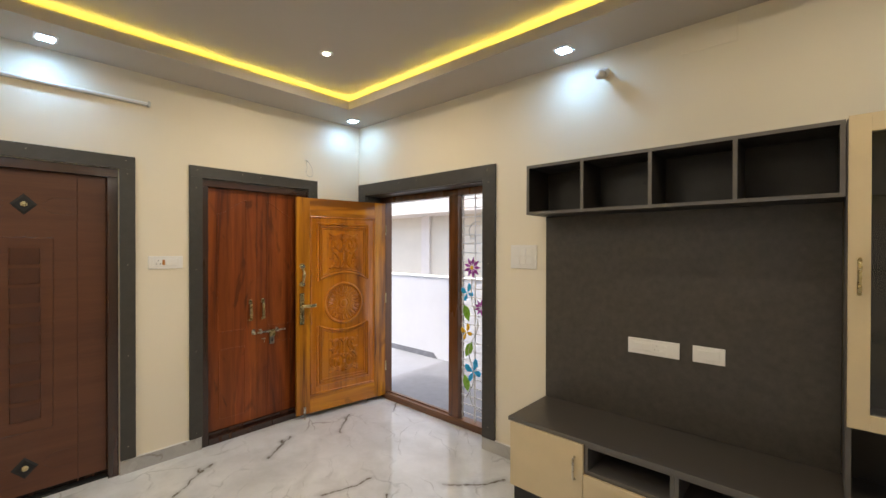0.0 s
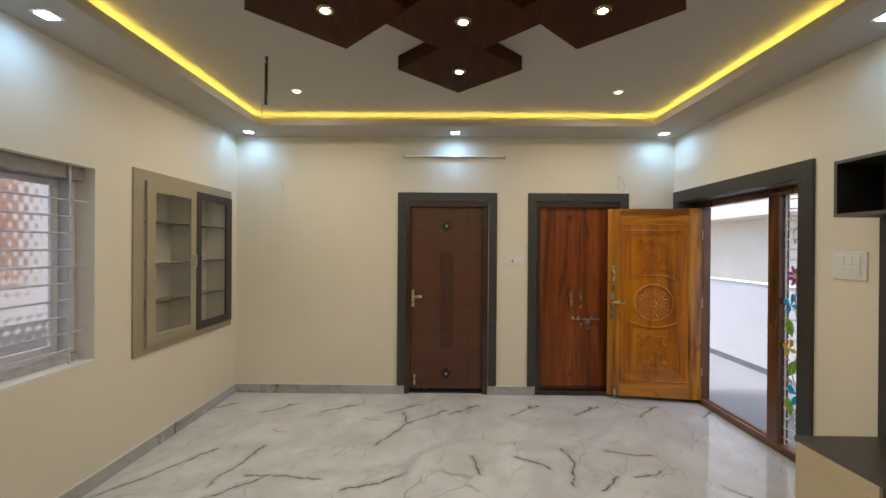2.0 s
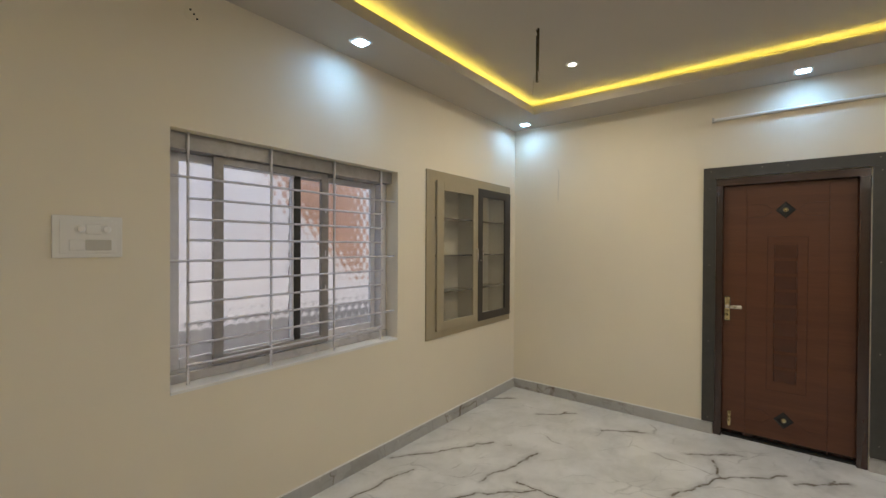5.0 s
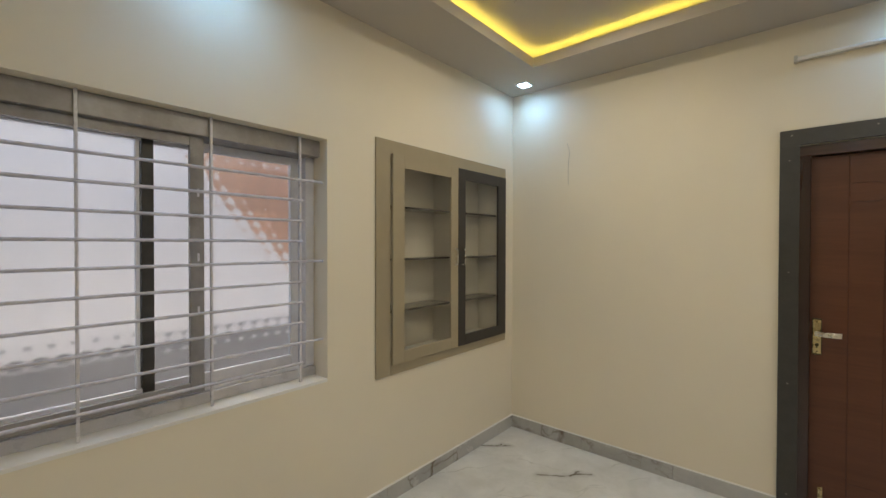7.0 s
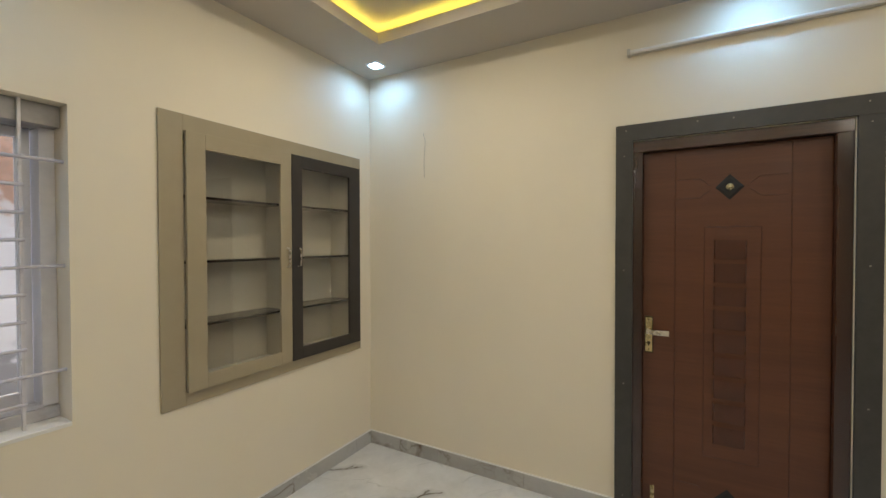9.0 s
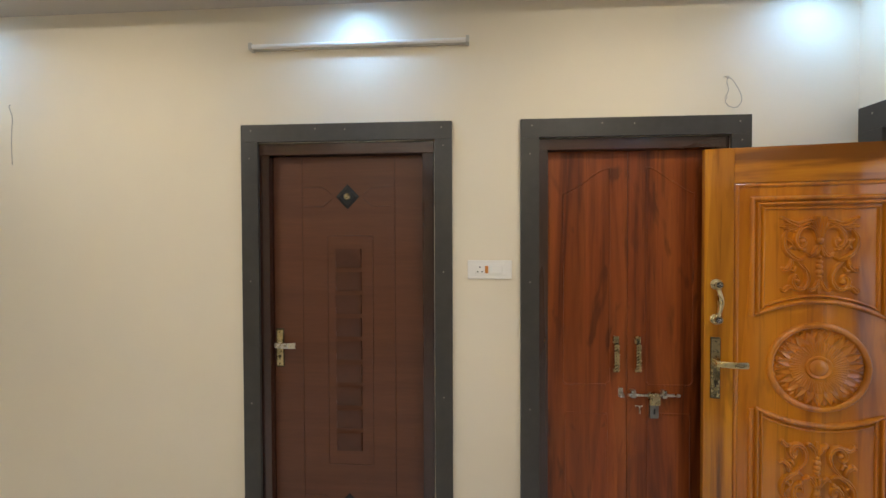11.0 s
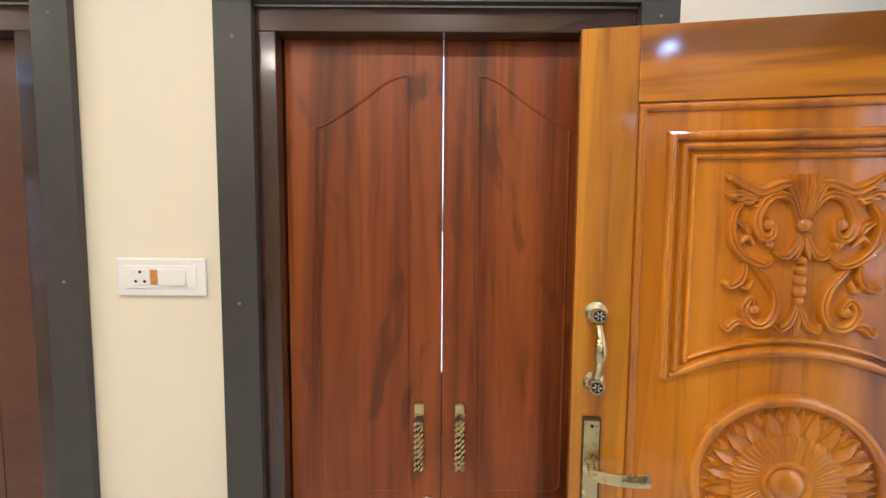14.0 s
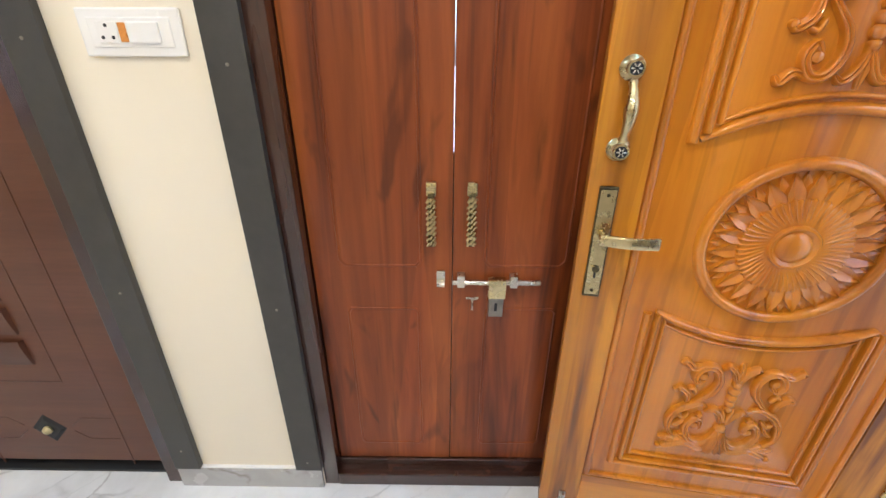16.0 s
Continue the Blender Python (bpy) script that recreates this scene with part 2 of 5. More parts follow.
def clear_glass(name, tint=(1, 1, 1), rough=0.0, pattern=0.0, size=14.0):
    m, nt, b = nodes_of(name, rough)
    b.inputs["Base Color"].default_value = (*tint, 1)
    b.inputs["Transmission Weight"].default_value = 1.0
    b.inputs["IOR"].default_value = 1.45
    if pattern:
        # pressed hexagonal lattice: three waves at sixty degrees, turned over on the back face
        v = coords(nt)
        total = None
        for a in (90, 30, 150):
            dot = nt.nodes.new("ShaderNodeVectorMath")
            dot.operation = "DOT_PRODUCT"
            nt.links.new(v, dot.inputs[0])
            q = 2 * math.pi / size
            dot.inputs[1].default_value = (q * math.cos(radians(a)), 785.4, q * math.sin(radians(a)))
            wave = nt.nodes.new("ShaderNodeMath")
            wave.operation = "COSINE"
            nt.links.new(dot.outputs["Value"], wave.inputs[0])
            if total is None:
                total = wave.outputs[0]
            else:
                add = nt.nodes.new("ShaderNodeMath")
                add.operation = "ADD"
                nt.links.new(total, add.inputs[0])
                nt.links.new(wave.outputs[0], add.inputs[1])
                total = add.outputs[0]
        bumped(nt, b, total, 1.0, pattern)
    return m


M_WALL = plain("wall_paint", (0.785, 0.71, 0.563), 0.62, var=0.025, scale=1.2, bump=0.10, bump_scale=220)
# off-white darkened in the base colour, since little light reaches the ceiling
M_CEIL = plain("ceiling_paint_dimmed", (0.50, 0.460, 0.405), 0.7, var=0.02, scale=1.5, bump=0.06, bump_scale=200)
M_WHITE = plain("white_paint", (0.80, 0.78, 0.74), 0.5, var=0.05, scale=5, bump=0.1)
M_FLOOR = veined_floor("marble_floor", (0.75, 0.745, 0.73), (0.56, 0.555, 0.535), (0.125, 0.095, 0.065), 0.06)
M_SKIRT = veined("marble_skirting", (0.50, 0.49, 0.47), (0.36, 0.35, 0.33), (0.16, 0.12, 0.08), 0.2)
M_CHAR = plain("charcoal_laminate", (0.046, 0.043, 0.037), 0.42, var=0.15, scale=20, bump=0.2, bump_scale=300)
M_FRAME = wood("polished_dark_frame", (0.030, 0.012, 0.008), (0.055, 0.020, 0.012), (0.085, 0.034, 0.019), 0.22, 0.6, knots=0.2)
M_FRAME_X = wood("polished_dark_frame_head", (0.030, 0.012, 0.008), (0.055, 0.020, 0.012), (0.085, 0.034, 0.019), 0.26, 0.5, along="x", knots=0.1)
M_BROWN = wood("brown_membrane_door", (0.125, 0.043, 0.016), (0.146, 0.051, 0.020), (0.165, 0.060, 0.024), 0.42, 0.1, along="x", streak=0.25, knots=0.0)
# slightly darker block colour, with block shading and groove shade painted in
M_BROWN_DK = plain("brown_block_and_groove_shade", (0.074, 0.024, 0.010), 0.4, var=0.15, scale=8)
M_TEAK = wood("red_teak_door", (0.090, 0.021, 0.004), (0.285, 0.070, 0.011), (0.440, 0.130, 0.021), 0.36, 0.22, size=0.8, streak=0.6, knots=0.9, planks=9.0)
M_GOLD = wood("golden_teak_door", (0.190, 0.072, 0.004), (0.585, 0.250, 0.006), (0.770, 0.395, 0.013), 0.38, 0.8, size=0.9, streak=0.6, knots=0.7, planks=6.0)
M_GOLD_X = wood("golden_teak_rail", (0.250, 0.095, 0.004), (0.585, 0.245, 0.006), (0.750, 0.370, 0.013), 0.38, 0.8, along="x", size=0.9, streak=0.35, knots=0.6)
M_GOLD_P = wood("golden_teak_panel", (0.230, 0.078, 0.003), (0.580, 0.218, 0.005), (0.720, 0.305, 0.009), 0.30, 0.9, size=0.7, streak=0.5, knots=0.4, planks=4.0)
for m in (M_GOLD, M_GOLD_X, M_GOLD_P, M_TEAK):
    m.node_tree.nodes["Principled BSDF"].inputs["Specular IOR Level"].default_value = 0.3
    m.node_tree.nodes["Principled BSDF"].inputs["Coat Roughness"].default_value = 0.28 if m is M_TEAK else 0.09
M_DULL = plain("dull_grey_steel", (0.27, 0.25, 0.21), 0.4, 1.0, var=0.2, scale=40, bump=0.05)
M_JAMB = wood("brown_door_post", (0.09, 0.035, 0.010), (0.17, 0.068, 0.020), (0.23, 0.095, 0.030), 0.28, 0.5, knots=0.3)
M_SILL_WOOD = wood("worn_door_threshold", (0.12, 0.055, 0.020), (0.24, 0.115, 0.045), (0.33, 0.17, 0.075), 0.4, 0.2, along="x", knots=0.2)
M_BRASS = plain("antique_brass", (0.60, 0.50, 0.27), 0.28, 1.0, var=0.12, scale=30, bump=0.1)
M_DKBRASS = plain("darkened_brass", (0.10, 0.085, 0.05), 0.4, 1.0, var=0.3, scale=60)
M_STEEL = plain("satin_nickel", (0.62, 0.58, 0.49), 0.28, 1.0, var=0.1, scale=40, bump=0.05)
M_SWITCH = plain("white_switch_plastic", (0.82, 0.80, 0.76), 0.25, var=0.02, bump=0)
M_GREYPLATE = plain("grey_switch_plastic", (0.52, 0.50, 0.45), 0.3, var=0.03, bump=0)
M_AMBER = plain("amber_indicator", (0.55, 0.22, 0.04), 0.3, var=0.2, scale=80)
# black finish, also painted in for the dark inside gaps, keyholes and sockets
M_BLACK = plain("black_finish_and_hole_shade", (0.012, 0.012, 0.012), 0.6, var=0.2)
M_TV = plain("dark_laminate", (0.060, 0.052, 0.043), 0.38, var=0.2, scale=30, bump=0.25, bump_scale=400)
# darker than the laminate, on shelf and cabinet insides and plinths
M_TVIN = plain("dark_inside_and_plinth", (0.020, 0.017, 0.014), 0.5, var=0.3, scale=10)
M_TVEDGE = plain("grey_edge_band", (0.115, 0.105, 0.095), 0.4, var=0.1, scale=20)
M_CREAM = plain("cream_laminate", (0.62, 0.50, 0.31), 0.4, var=0.04, scale=6)
M_TAUPE = plain("taupe_laminate", (0.35, 0.295, 0.195), 0.45, var=0.05, scale=6)
M_CABDARK = plain("black_cabinet_frame", (0.032, 0.027, 0.024), 0.4, var=0.15, scale=20)
M_CABIN = plain("pale_cabinet_lining", (0.34, 0.305, 0.225), 0.5, var=0.05)
M_ALU = plain("powder_coated_aluminium", (0.70, 0.69, 0.72), 0.35, 0.0, var=0.05, scale=20)
M_ALUGREY = plain("grey_aluminium", (0.31, 0.29, 0.28), 0.22, var=0.12, scale=20)
M_BRONZE = plain("dark_bronze_aluminium", (0.045, 0.042, 0.036), 0.4, var=0.2, scale=20)
M_BAR = plain("lilac_grey_enamel", (0.56, 0.54, 0.59), 0.28, var=0.06, scale=30)
M_UPRIGHT = plain("pale_lilac_enamel", (0.64, 0.62, 0.65), 0.3, var=0.06, scale=30)
M_TRACK = plain("satin_aluminium_track", (0.52, 0.505, 0.51), 0.3, var=0.08, scale=20)
M_GRILL = plain("white_enamel", (0.72, 0.70, 0.68), 0.35, var=0.06, scale=30)
M_GLASS = clear_glass("clear_glass")
M_PATTERN = clear_glass("patterned_glass", (1.0, 1.0, 1.0), 0.17, 0.00026, 0.054)
M_SHELF = clear_glass("smoked_glass", (0.20, 0.19, 0.17), 0.02)
M_CHOC = wood("chocolate_veneer", (0.055, 0.017, 0.005), (0.082, 0.026, 0.007), (0.105, 0.036, 0.010), 0.6, 0.0, along="x", knots=0.1)
M_CHOC.node_tree.nodes["Principled BSDF"].inputs["Specular IOR Level"].default_value = 0.12
M_COOLGLOW = glowing("cool_lamp_lens", COOL, 22.0)
M_WARMGLOW = glowing("warm_lamp_lens", WARM, 9.0)
M_COVE = glowing("amber_led_strip", COVE, 10.0)
M_GRANITE = plain("grey_granite_and_porch_shade", (0.15, 0.148, 0.155), 0.35, var=0.25, scale=9, bump=0.1)
M_PARAPET = plain("white_parapet_paint", (0.56, 0.55, 0.55), 0.7, var=0.04, scale=2)
M_CREAMOUT = plain("cream_outdoor_paint", (0.70, 0.63, 0.51), 0.7, var=0.05, scale=1.5)
M_PINKOUT = plain("pale_concrete_band", (0.74, 0.67, 0.60), 0.7, var=0.06, scale=1.5)
M_SIDEWALL = plain("pale_lilac_outdoor_paint", (0.84, 0.81, 0.81), 0.75, var=0.05, scale=1.2)
M_PAVE = plain("pale_grey_sunlit_tone", (0.22, 0.22, 0.23), 0.5, var=0.12, scale=6)
M_BRICK = plain("brown_clay", (0.60, 0.37, 0.26), 0.7, var=0.3, scale=9)
M_GREYOUT = plain("grey_cement", (0.27, 0.26, 0.26), 0.8, var=0.12, scale=3)
M_WIRE = plain("grey_wire", (0.42, 0.38, 0.32), 0.5)
M_PURPLE = plain("purple_enamel", (0.32, 0.05, 0.30), 0.3, var=0.2, scale=40)
M_BLUE = plain("blue_enamel", (0.04, 0.42, 0.78), 0.3, var=0.2, scale=40)
M_GREEN = plain("green_enamel", (0.22, 0.45, 0.05), 0.3, var=0.2, scale=40)
M_YELLOW = plain("yellow_enamel", (0.75, 0.45, 0.02), 0.3, var=0.15, scale=40)


# ---- building helpers: things face their local -y, x runs to the right, z is up ----
def thing(name, m, label, category, group="", kind=""):
    ob = new(name)
    ob.empty_display_size = 0.1
    ob.matrix_basis = m
    return tagged(ob, label, category, group, kind)


def part(name, bm, material, parent=None, label="", smooth=False):
    bmesh.ops.recalc_face_normals(bm, faces=bm.faces)
    me = bpy.data.meshes.new(name)
    bm.to_mesh(me)
    bm.free()
    me.materials.append(material)
    if smooth:
        me.shade_smooth()
        me.set_sharp_from_angle(angle=radians(38))
    ob = new(name, me)
    ob.parent = parent
    if label:
        ob["label"] = label
    return ob


def structure(name, bm, material, label, category):
    return tagged(part(name, bm, material), label, category, kind="structure")


def B():
    return bmesh.new()


def box(bm, x0, x1, y0, y1, z0, z1, bev=0.0):
    vs = [bm.verts.new((x, y, z)) for z in (z0, z1) for y in (y0, y1) for x in (x0, x1)]
    fs = [bm.faces.new([vs[i] for i in q]) for q in ((0, 2, 3, 1), (4, 5, 7, 6), (0, 1, 5, 4), (2, 6, 7, 3), (0, 4, 6, 2), (1, 3, 7, 5))]
    if bev:
        bmesh.ops.bevel(bm, geom=list({e for f in fs for e in f.edges}), offset=bev, segments=2, profile=0.6, affect="EDGES", clamp_overlap=True)
    return bm


def bx(x0, x1, y0, y1, z0, z1, bev=0.003):
    return box(B(), x0, x1, y0, y1, z0, z1, bev)


def tube(bm, pts, r, seg=8, ends=True):
    """A round bar along a 3D line; r is a radius or one radius for each point."""
    pts = [Vector(p) for p in pts]
    rs = r if isinstance(r, (list, tuple)) else [r] * len(pts)
    rings = []
    up = None
    for i, p in enumerate(pts):
        d = (pts[min(i + 1, len(pts) - 1)] - pts[max(i - 1, 0)]).normalized()
        if up is None:
            up = d.orthogonal().normalized()
        a = (up - d * up.dot(d)).normalized()
        up = a
        b = d.cross(a)
        rings.append([bm.verts.new(p + (a * math.cos(t) + b * math.sin(t)) * rs[i]) for t in (2 * math.pi * k / seg for k in range(seg))])
    for q, w in zip(rings, rings[1:]):
        for k in range(seg):
            bm.faces.new((q[k], q[(k + 1) % seg], w[(k + 1) % seg], w[k]))
    if ends:
        bm.faces.new(list(reversed(rings[0])))
        bm.faces.new(rings[-1])
    return bm


def lathe(bm, rings, centre, axis="y", seg=24):
    """Turned body: rings of (radius, height along the axis)."""
    cx, cy, cz = centre
    loops = []
    for r, h in rings:
        loop = []
        for k in range(seg):
            a = 2 * math.pi * k / seg
            c, s = r * math.cos(a), r * math.sin(a)
            loop.append(bm.verts.new((cx + c, cy + h, cz + s) if axis == "y" else (cx + c, cy + s, cz + h) if axis == "z" else (cx + h, cy + c, cz + s)))
        loops.append(loop)
    for q, w in zip(loops, loops[1:]):
        for k in range(seg):
            bm.faces.new((q[k], q[(k + 1) % seg], w[(k + 1) % seg], w[k]))
    bm.faces.new(loops[0])
    bm.faces.new(loops[-1])
    return bm


def prism(bm, outline, y0, y1):
    """A plate cut to an outline of (x, z), from y0 back to y1."""
    a = [bm.verts.new((x, y0, z)) for x, z in outline]
    b = [bm.verts.new((x, y1, z)) for x, z in outline]
    bm.faces.new(a)
    bm.faces.new(list(reversed(b)))
    for k in range(len(a)):
        bm.faces.new((a[k - 1], a[k], b[k], b[k - 1]))
    return bm


def bead(bm, pts, w, h, y=0.0, closed=False, sink=0.002, steps=6, groove=0.0):
    """A half-round moulding of width w and height h on the plane y, along (x, z) points; w may be one width for each point."""
    n = len(pts)
    ws = w if isinstance(w, (list, tuple)) else [w] * n
    rows = []
    for i in range(n):
        a = Vector(pts[(i - 1) % n] if closed or i else pts[0])
        p = Vector(pts[i])
        c = Vector(pts[(i + 1) % n] if closed or i < n - 1 else pts[-1])
        d1, d2 = (p - a), (c - p)
        d1 = d1.normalized() if d1.length > 1e-7 else d2.normalized()
        d2 = d2.normalized() if d2.length > 1e-7 else d1
        d = (d1 + d2).normalized()
        side = Vector((-d.y, d.x))
        k = 1 / max(0.5, d.dot(d1))
        hh = h * min(1.0, ws[i] / max(ws) * 1.15)
        row = []
        for j in range(steps + 1):
            s = -1 + 2 * j / steps
            q = p + side * (s * ws[i] / 2 * k)
            row.append(bm.verts.new((q.x, y + sink - (hh + sink) * math.sqrt(max(0, 1 - s * s)) * (1 - groove * math.exp(-(s / 0.28) ** 2)), q.y)))
        rows.append(row)
    if not closed:
        bm.faces.new(rows[0])
        bm.faces.new(rows[-1])
    m = n if closed else n - 1
    for i in range(m):
        q, t = rows[i], rows[(i + 1) % n]
        for j in range(steps):
            bm.faces.new((q[j], q[j + 1], t[j + 1], t[j]))
    return bm


def arc(cx, cz, r, a0, a1, n=24, rz=None):
    rz = r if rz is None else rz
    return [(cx + r * math.cos(radians(a0 + (a1 - a0) * k / n)), cz + rz * math.sin(radians(a0 + (a1 - a0) * k / n))) for k in range(n + 1)]


def spiral(cx, cz, r0, r1, a0, a1, n=26):
    return [(cx + (r0 + (r1 - r0) * k / n) * math.cos(radians(a0 + (a1 - a0) * k / n)), cz + (r0 + (r1 - r0) * k / n) * math.sin(radians(a0 + (a1 - a0) * k / n))) for k in range(n + 1)]


def curve_pts(ctrl, n=8):
    """A smooth line through control points of any dimension."""
    c = [Vector(p) for p in ctrl]
    out = []
    for i in range(len(c) - 1):
        p0, p1, p2, p3 = c[max(i - 1, 0)], c[i], c[i + 1], c[min(i + 2, len(c) - 1)]
        for k in range(n):
            t = k / n
            out.append(tuple(0.5 * ((2 * p1) + (p2 - p0) * t + (2 * p0 - 5 * p1 + 4 * p2 - p3) * t * t + (3 * p1 - p0 - 3 * p2 + p3) * t ** 3)))
    out.append(tuple(c[-1]))
    return out


def holed(bm, u0, u1, z0, z1, v0, v1, holes, axis="x"):
    """A wall slab along x (or y) with openings (u0, u1, z0, z1) cut through it, as butted blocks."""
    us = sorted({u0, u1, *(h[0] for h in holes), *(h[1] for h in holes)})
    for a, b in zip(us, us[1:]):
        cuts = sorted((h[2], h[3]) for h in holes if h[0] < (a + b) / 2 < h[1])
        z = z0
        for c, d in [*cuts, (z1, z1)]:
            if c > z + 1e-6:
                box(bm, a, b, v0, v1, z, c) if axis == "x" else box(bm, v0, v1, a, b, z, c)
            z = d
    return bm


TV_Y, SOFFIT, LIP, TRAY, END = 4.77, 2.805, 2.873, 2.92, 7.0
AT_DOORS = pose(0, 0, 0, 0, 0, 90)          # local x is world y, local -y faces into the room
AT_WINDOWS = pose(0, 0, 0, 0, 0, 180)       # local x is minus world x
AT_TV = pose(0, TV_Y, 0)                    # local x is world x

# ---- structure ----
structure("floor", box(B(), -0.2, END, -0.25, 4.95, -0.15, 0.0), M_FLOOR, "polished white marble floor with grey and brown veins", "floor")
structure("wall_west", holed(B(), -0.25, 5.0, 0, 3.1, -0.2, 0.0, [(1.85, 2.765, 0, 2.11), (3.28, 4.19, 0, 2.11)], "y"), M_WALL, "cream painted wall with two dark framed doors", "wall")
structure("wall_south", holed(B(), 0.0, END, 0, 3.1, -0.25, 0.0, [(0.20, 1.44, 0.83, 2.10), (1.827, 3.347, 0.838, 2.103)], "x"), M_WALL, "cream painted wall with a barred window and niche", "wall")
structure("wall_north", holed(B(), 0.0, END, 0, 3.1, TV_Y, 5.0, [(0.13, 1.61, 0, 2.10)], "x"), M_WALL, "cream painted wall around the entrance door", "wall")
structure("wall_east", box(B(), END, END + 0.2, -0.25, 5.0, 0, 3.1), M_WALL, "plain cream painted end wall", "wall")

bm = B()
IN0, IN1, IX1 = 0.43, TV_Y - 0.43, 4.35
for x0, x1, y0, y1 in ((0.0, IN0, 0.0, TV_Y), (IX1, END, 0.0, TV_Y), (IN0, IX1, 0.0, IN0), (IN0, IX1, IN1, TV_Y)):
    box(bm, x0, x1, y0, y1, SOFFIT, LIP)
R = 0.10
for x0, x1, y0, y1 in ((0.0, IN0 - R, 0.0, TV_Y), (IX1 + R, END, 0.0, TV_Y), (IN0 - R, IX1 + R, 0.0, IN0 - R), (IN0 - R, IX1 + R, IN1 + R, TV_Y)):
    box(bm, x0, x1, y0, y1, LIP, TRAY)
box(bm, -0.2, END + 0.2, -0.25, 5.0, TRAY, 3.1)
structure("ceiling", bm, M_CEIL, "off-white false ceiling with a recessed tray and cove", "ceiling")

bm = B()
s0, s1, sx = IN0 - 0.036, IN1 + 0.036, IX1 + 0.036
for x0, x1, y0, y1 in ((s0, s0 + 0.010, s0, s1), (sx - 0.010, sx, s0, s1), (s0 + 0.010, sx - 0.010, s0, s0 + 0.010), (s0 + 0.010, sx - 0.010, s1 - 0.010, s1)):
    box(bm, x0, x1, y0, y1, LIP + 0.0005, LIP + 0.004)
tagged(part("led_strip", bm, M_COVE), "glowing amber LED strip along the ceiling cove", "cove light")

# marble skirting, in lengths between the doors
sk = 0
def skirting(u0, u1, m, piece=0.62):
    global sk
    sk += 1
    base = thing("baseboard_%d" % sk, m, "grey veined marble skirting with a thin pale top joint", "baseboard", kind="structure")
    u = u0
    while u < u1 - 0.01:
        v = min(u + piece, u1)
        part("skirting_tile", bx(u + 0.0008, v - 0.0008, -0.012, 0.0, 0.0, 0.094, 0.0015), M_SKIRT, base)
        u = v
    part("top_joint", bx(u0, u1, -0.010, 0.0, 0.094, 0.101, 0.001), M_WHITE, base)

skirting(0.0, 1.849, AT_DOORS)
skirting(2.766, 3.279, AT_DOORS)
skirting(4.191, TV_Y, AT_DOORS)
skirting(-END, -0.012, AT_WINDOWS)
skirting(1.611, 2.186, AT_TV)
skirting(4.5, END, AT_TV)



# ---- lamps in the ceiling ----
def lamp(at, power, colour, size, shape="DISK", spread=math.pi):
    ob = new("lamp_light", bpy.data.lights.new("lamp_light", "AREA"))
    ob.data.energy, ob.data.color, ob.data.shape, ob.data.size = power, colour, shape, size
    ob.data.spread = spread
    ob.matrix_world = pose(*at)


def rounded(half, r, n=5):
    out = []
    for cx, cz, a in ((half - r, half - r, 0), (-half + r, half - r, 90), (-half + r, -half + r, 180), (half - r, -half + r, 270)):
        out += arc(cx, cz, r, a, a + 90, n)
    return out


def flat_plate(bm, outline, z0, z1):
    a = [bm.verts.new((x, y, z0)) for x, y in outline]
    b = [bm.verts.new((x, y, z1)) for x, y in outline]
    bm.faces.new(a)
    bm.faces.new(b)
    for k in range(len(a)):
        bm.faces.new((a[k - 1], a[k], b[k], b[k - 1]))
    return bm


def square_downlight():
    t = thing("ceiling_downlight", pose(0, 0, 0), "square white LED downlight glowing cool in the soffit; past x=4.5 unseen, added", "downlight", "cool soffit downlights")
    part("bezel", flat_plate(B(), rounded(0.054, 0.014), -0.008, 0.0), M_WHITE, t)
    part("lens", flat_plate(B(), rounded(0.038, 0.012), -0.011, -0.008), M_COOLGLOW, t, "glowing white lens")
    return t


def round_downlight(name, label, group, bezel):
    t = thing(name, pose(0, 0, 0), label, "downlight", group)
    part("bezel", lathe(B(), [(0.046, 0.0), (0.046, -0.004), (0.042, -0.007), (0.028, -0.007)], (0, 0, 0), "z"), bezel, t)
    part("lens", lathe(B(), [(0.026, -0.0075), (0.023, -0.0100), (0.004, -0.011)], (0, 0, 0), "z"), M_WARMGLOW, t, "glowing warm lens")
    return t


first = square_downlight()
# last four unseen: two placed by symmetry, the two at 6.2 added as fill
spots = [(0.2, 0.225), (0.2, 2.39), (0.2, 4.555), (2.385, 0.22), (2.385, 4.565), (4.57, 2.39), (4.57, 4.555), (6.2, 1.2), (6.2, 3.6)]
for k, (x, y) in enumerate(spots):
    if k:
        copy_thing(first, pose(x, y, SOFFIT))
    else:
        first.matrix_basis = pose(x, y, SOFFIT)
    lamp((x, y, SOFFIT - 0.013), SPOT_W if x < 5 else HALL_FILL_W, COOL if x < 5 else WARM, 0.09, "SQUARE", radians(158) if x < 5 else math.pi)
first = round_downlight("tray_downlight", "small round warm downlight in the ceiling tray; past x=3 unseen, added", "warm tray downlights", M_WHITE)
# the lamp at x 3.74 is unseen, added to brighten the north wall
for k, (x, y) in enumerate([(1.03, 1.035), (1.03, 3.74), (3.74, 3.74)]):
    if k:
        copy_thing(first, pose(x, y, TRAY))
    else:
        first.matrix_basis = pose(x, y, TRAY)
    lamp((x, y, TRAY - 0.014), WARM_W if x < 2 else WARM_W * 0.6, WARM, 0.06)

# chocolate veneer diamonds under the tray
BOT = 2.825
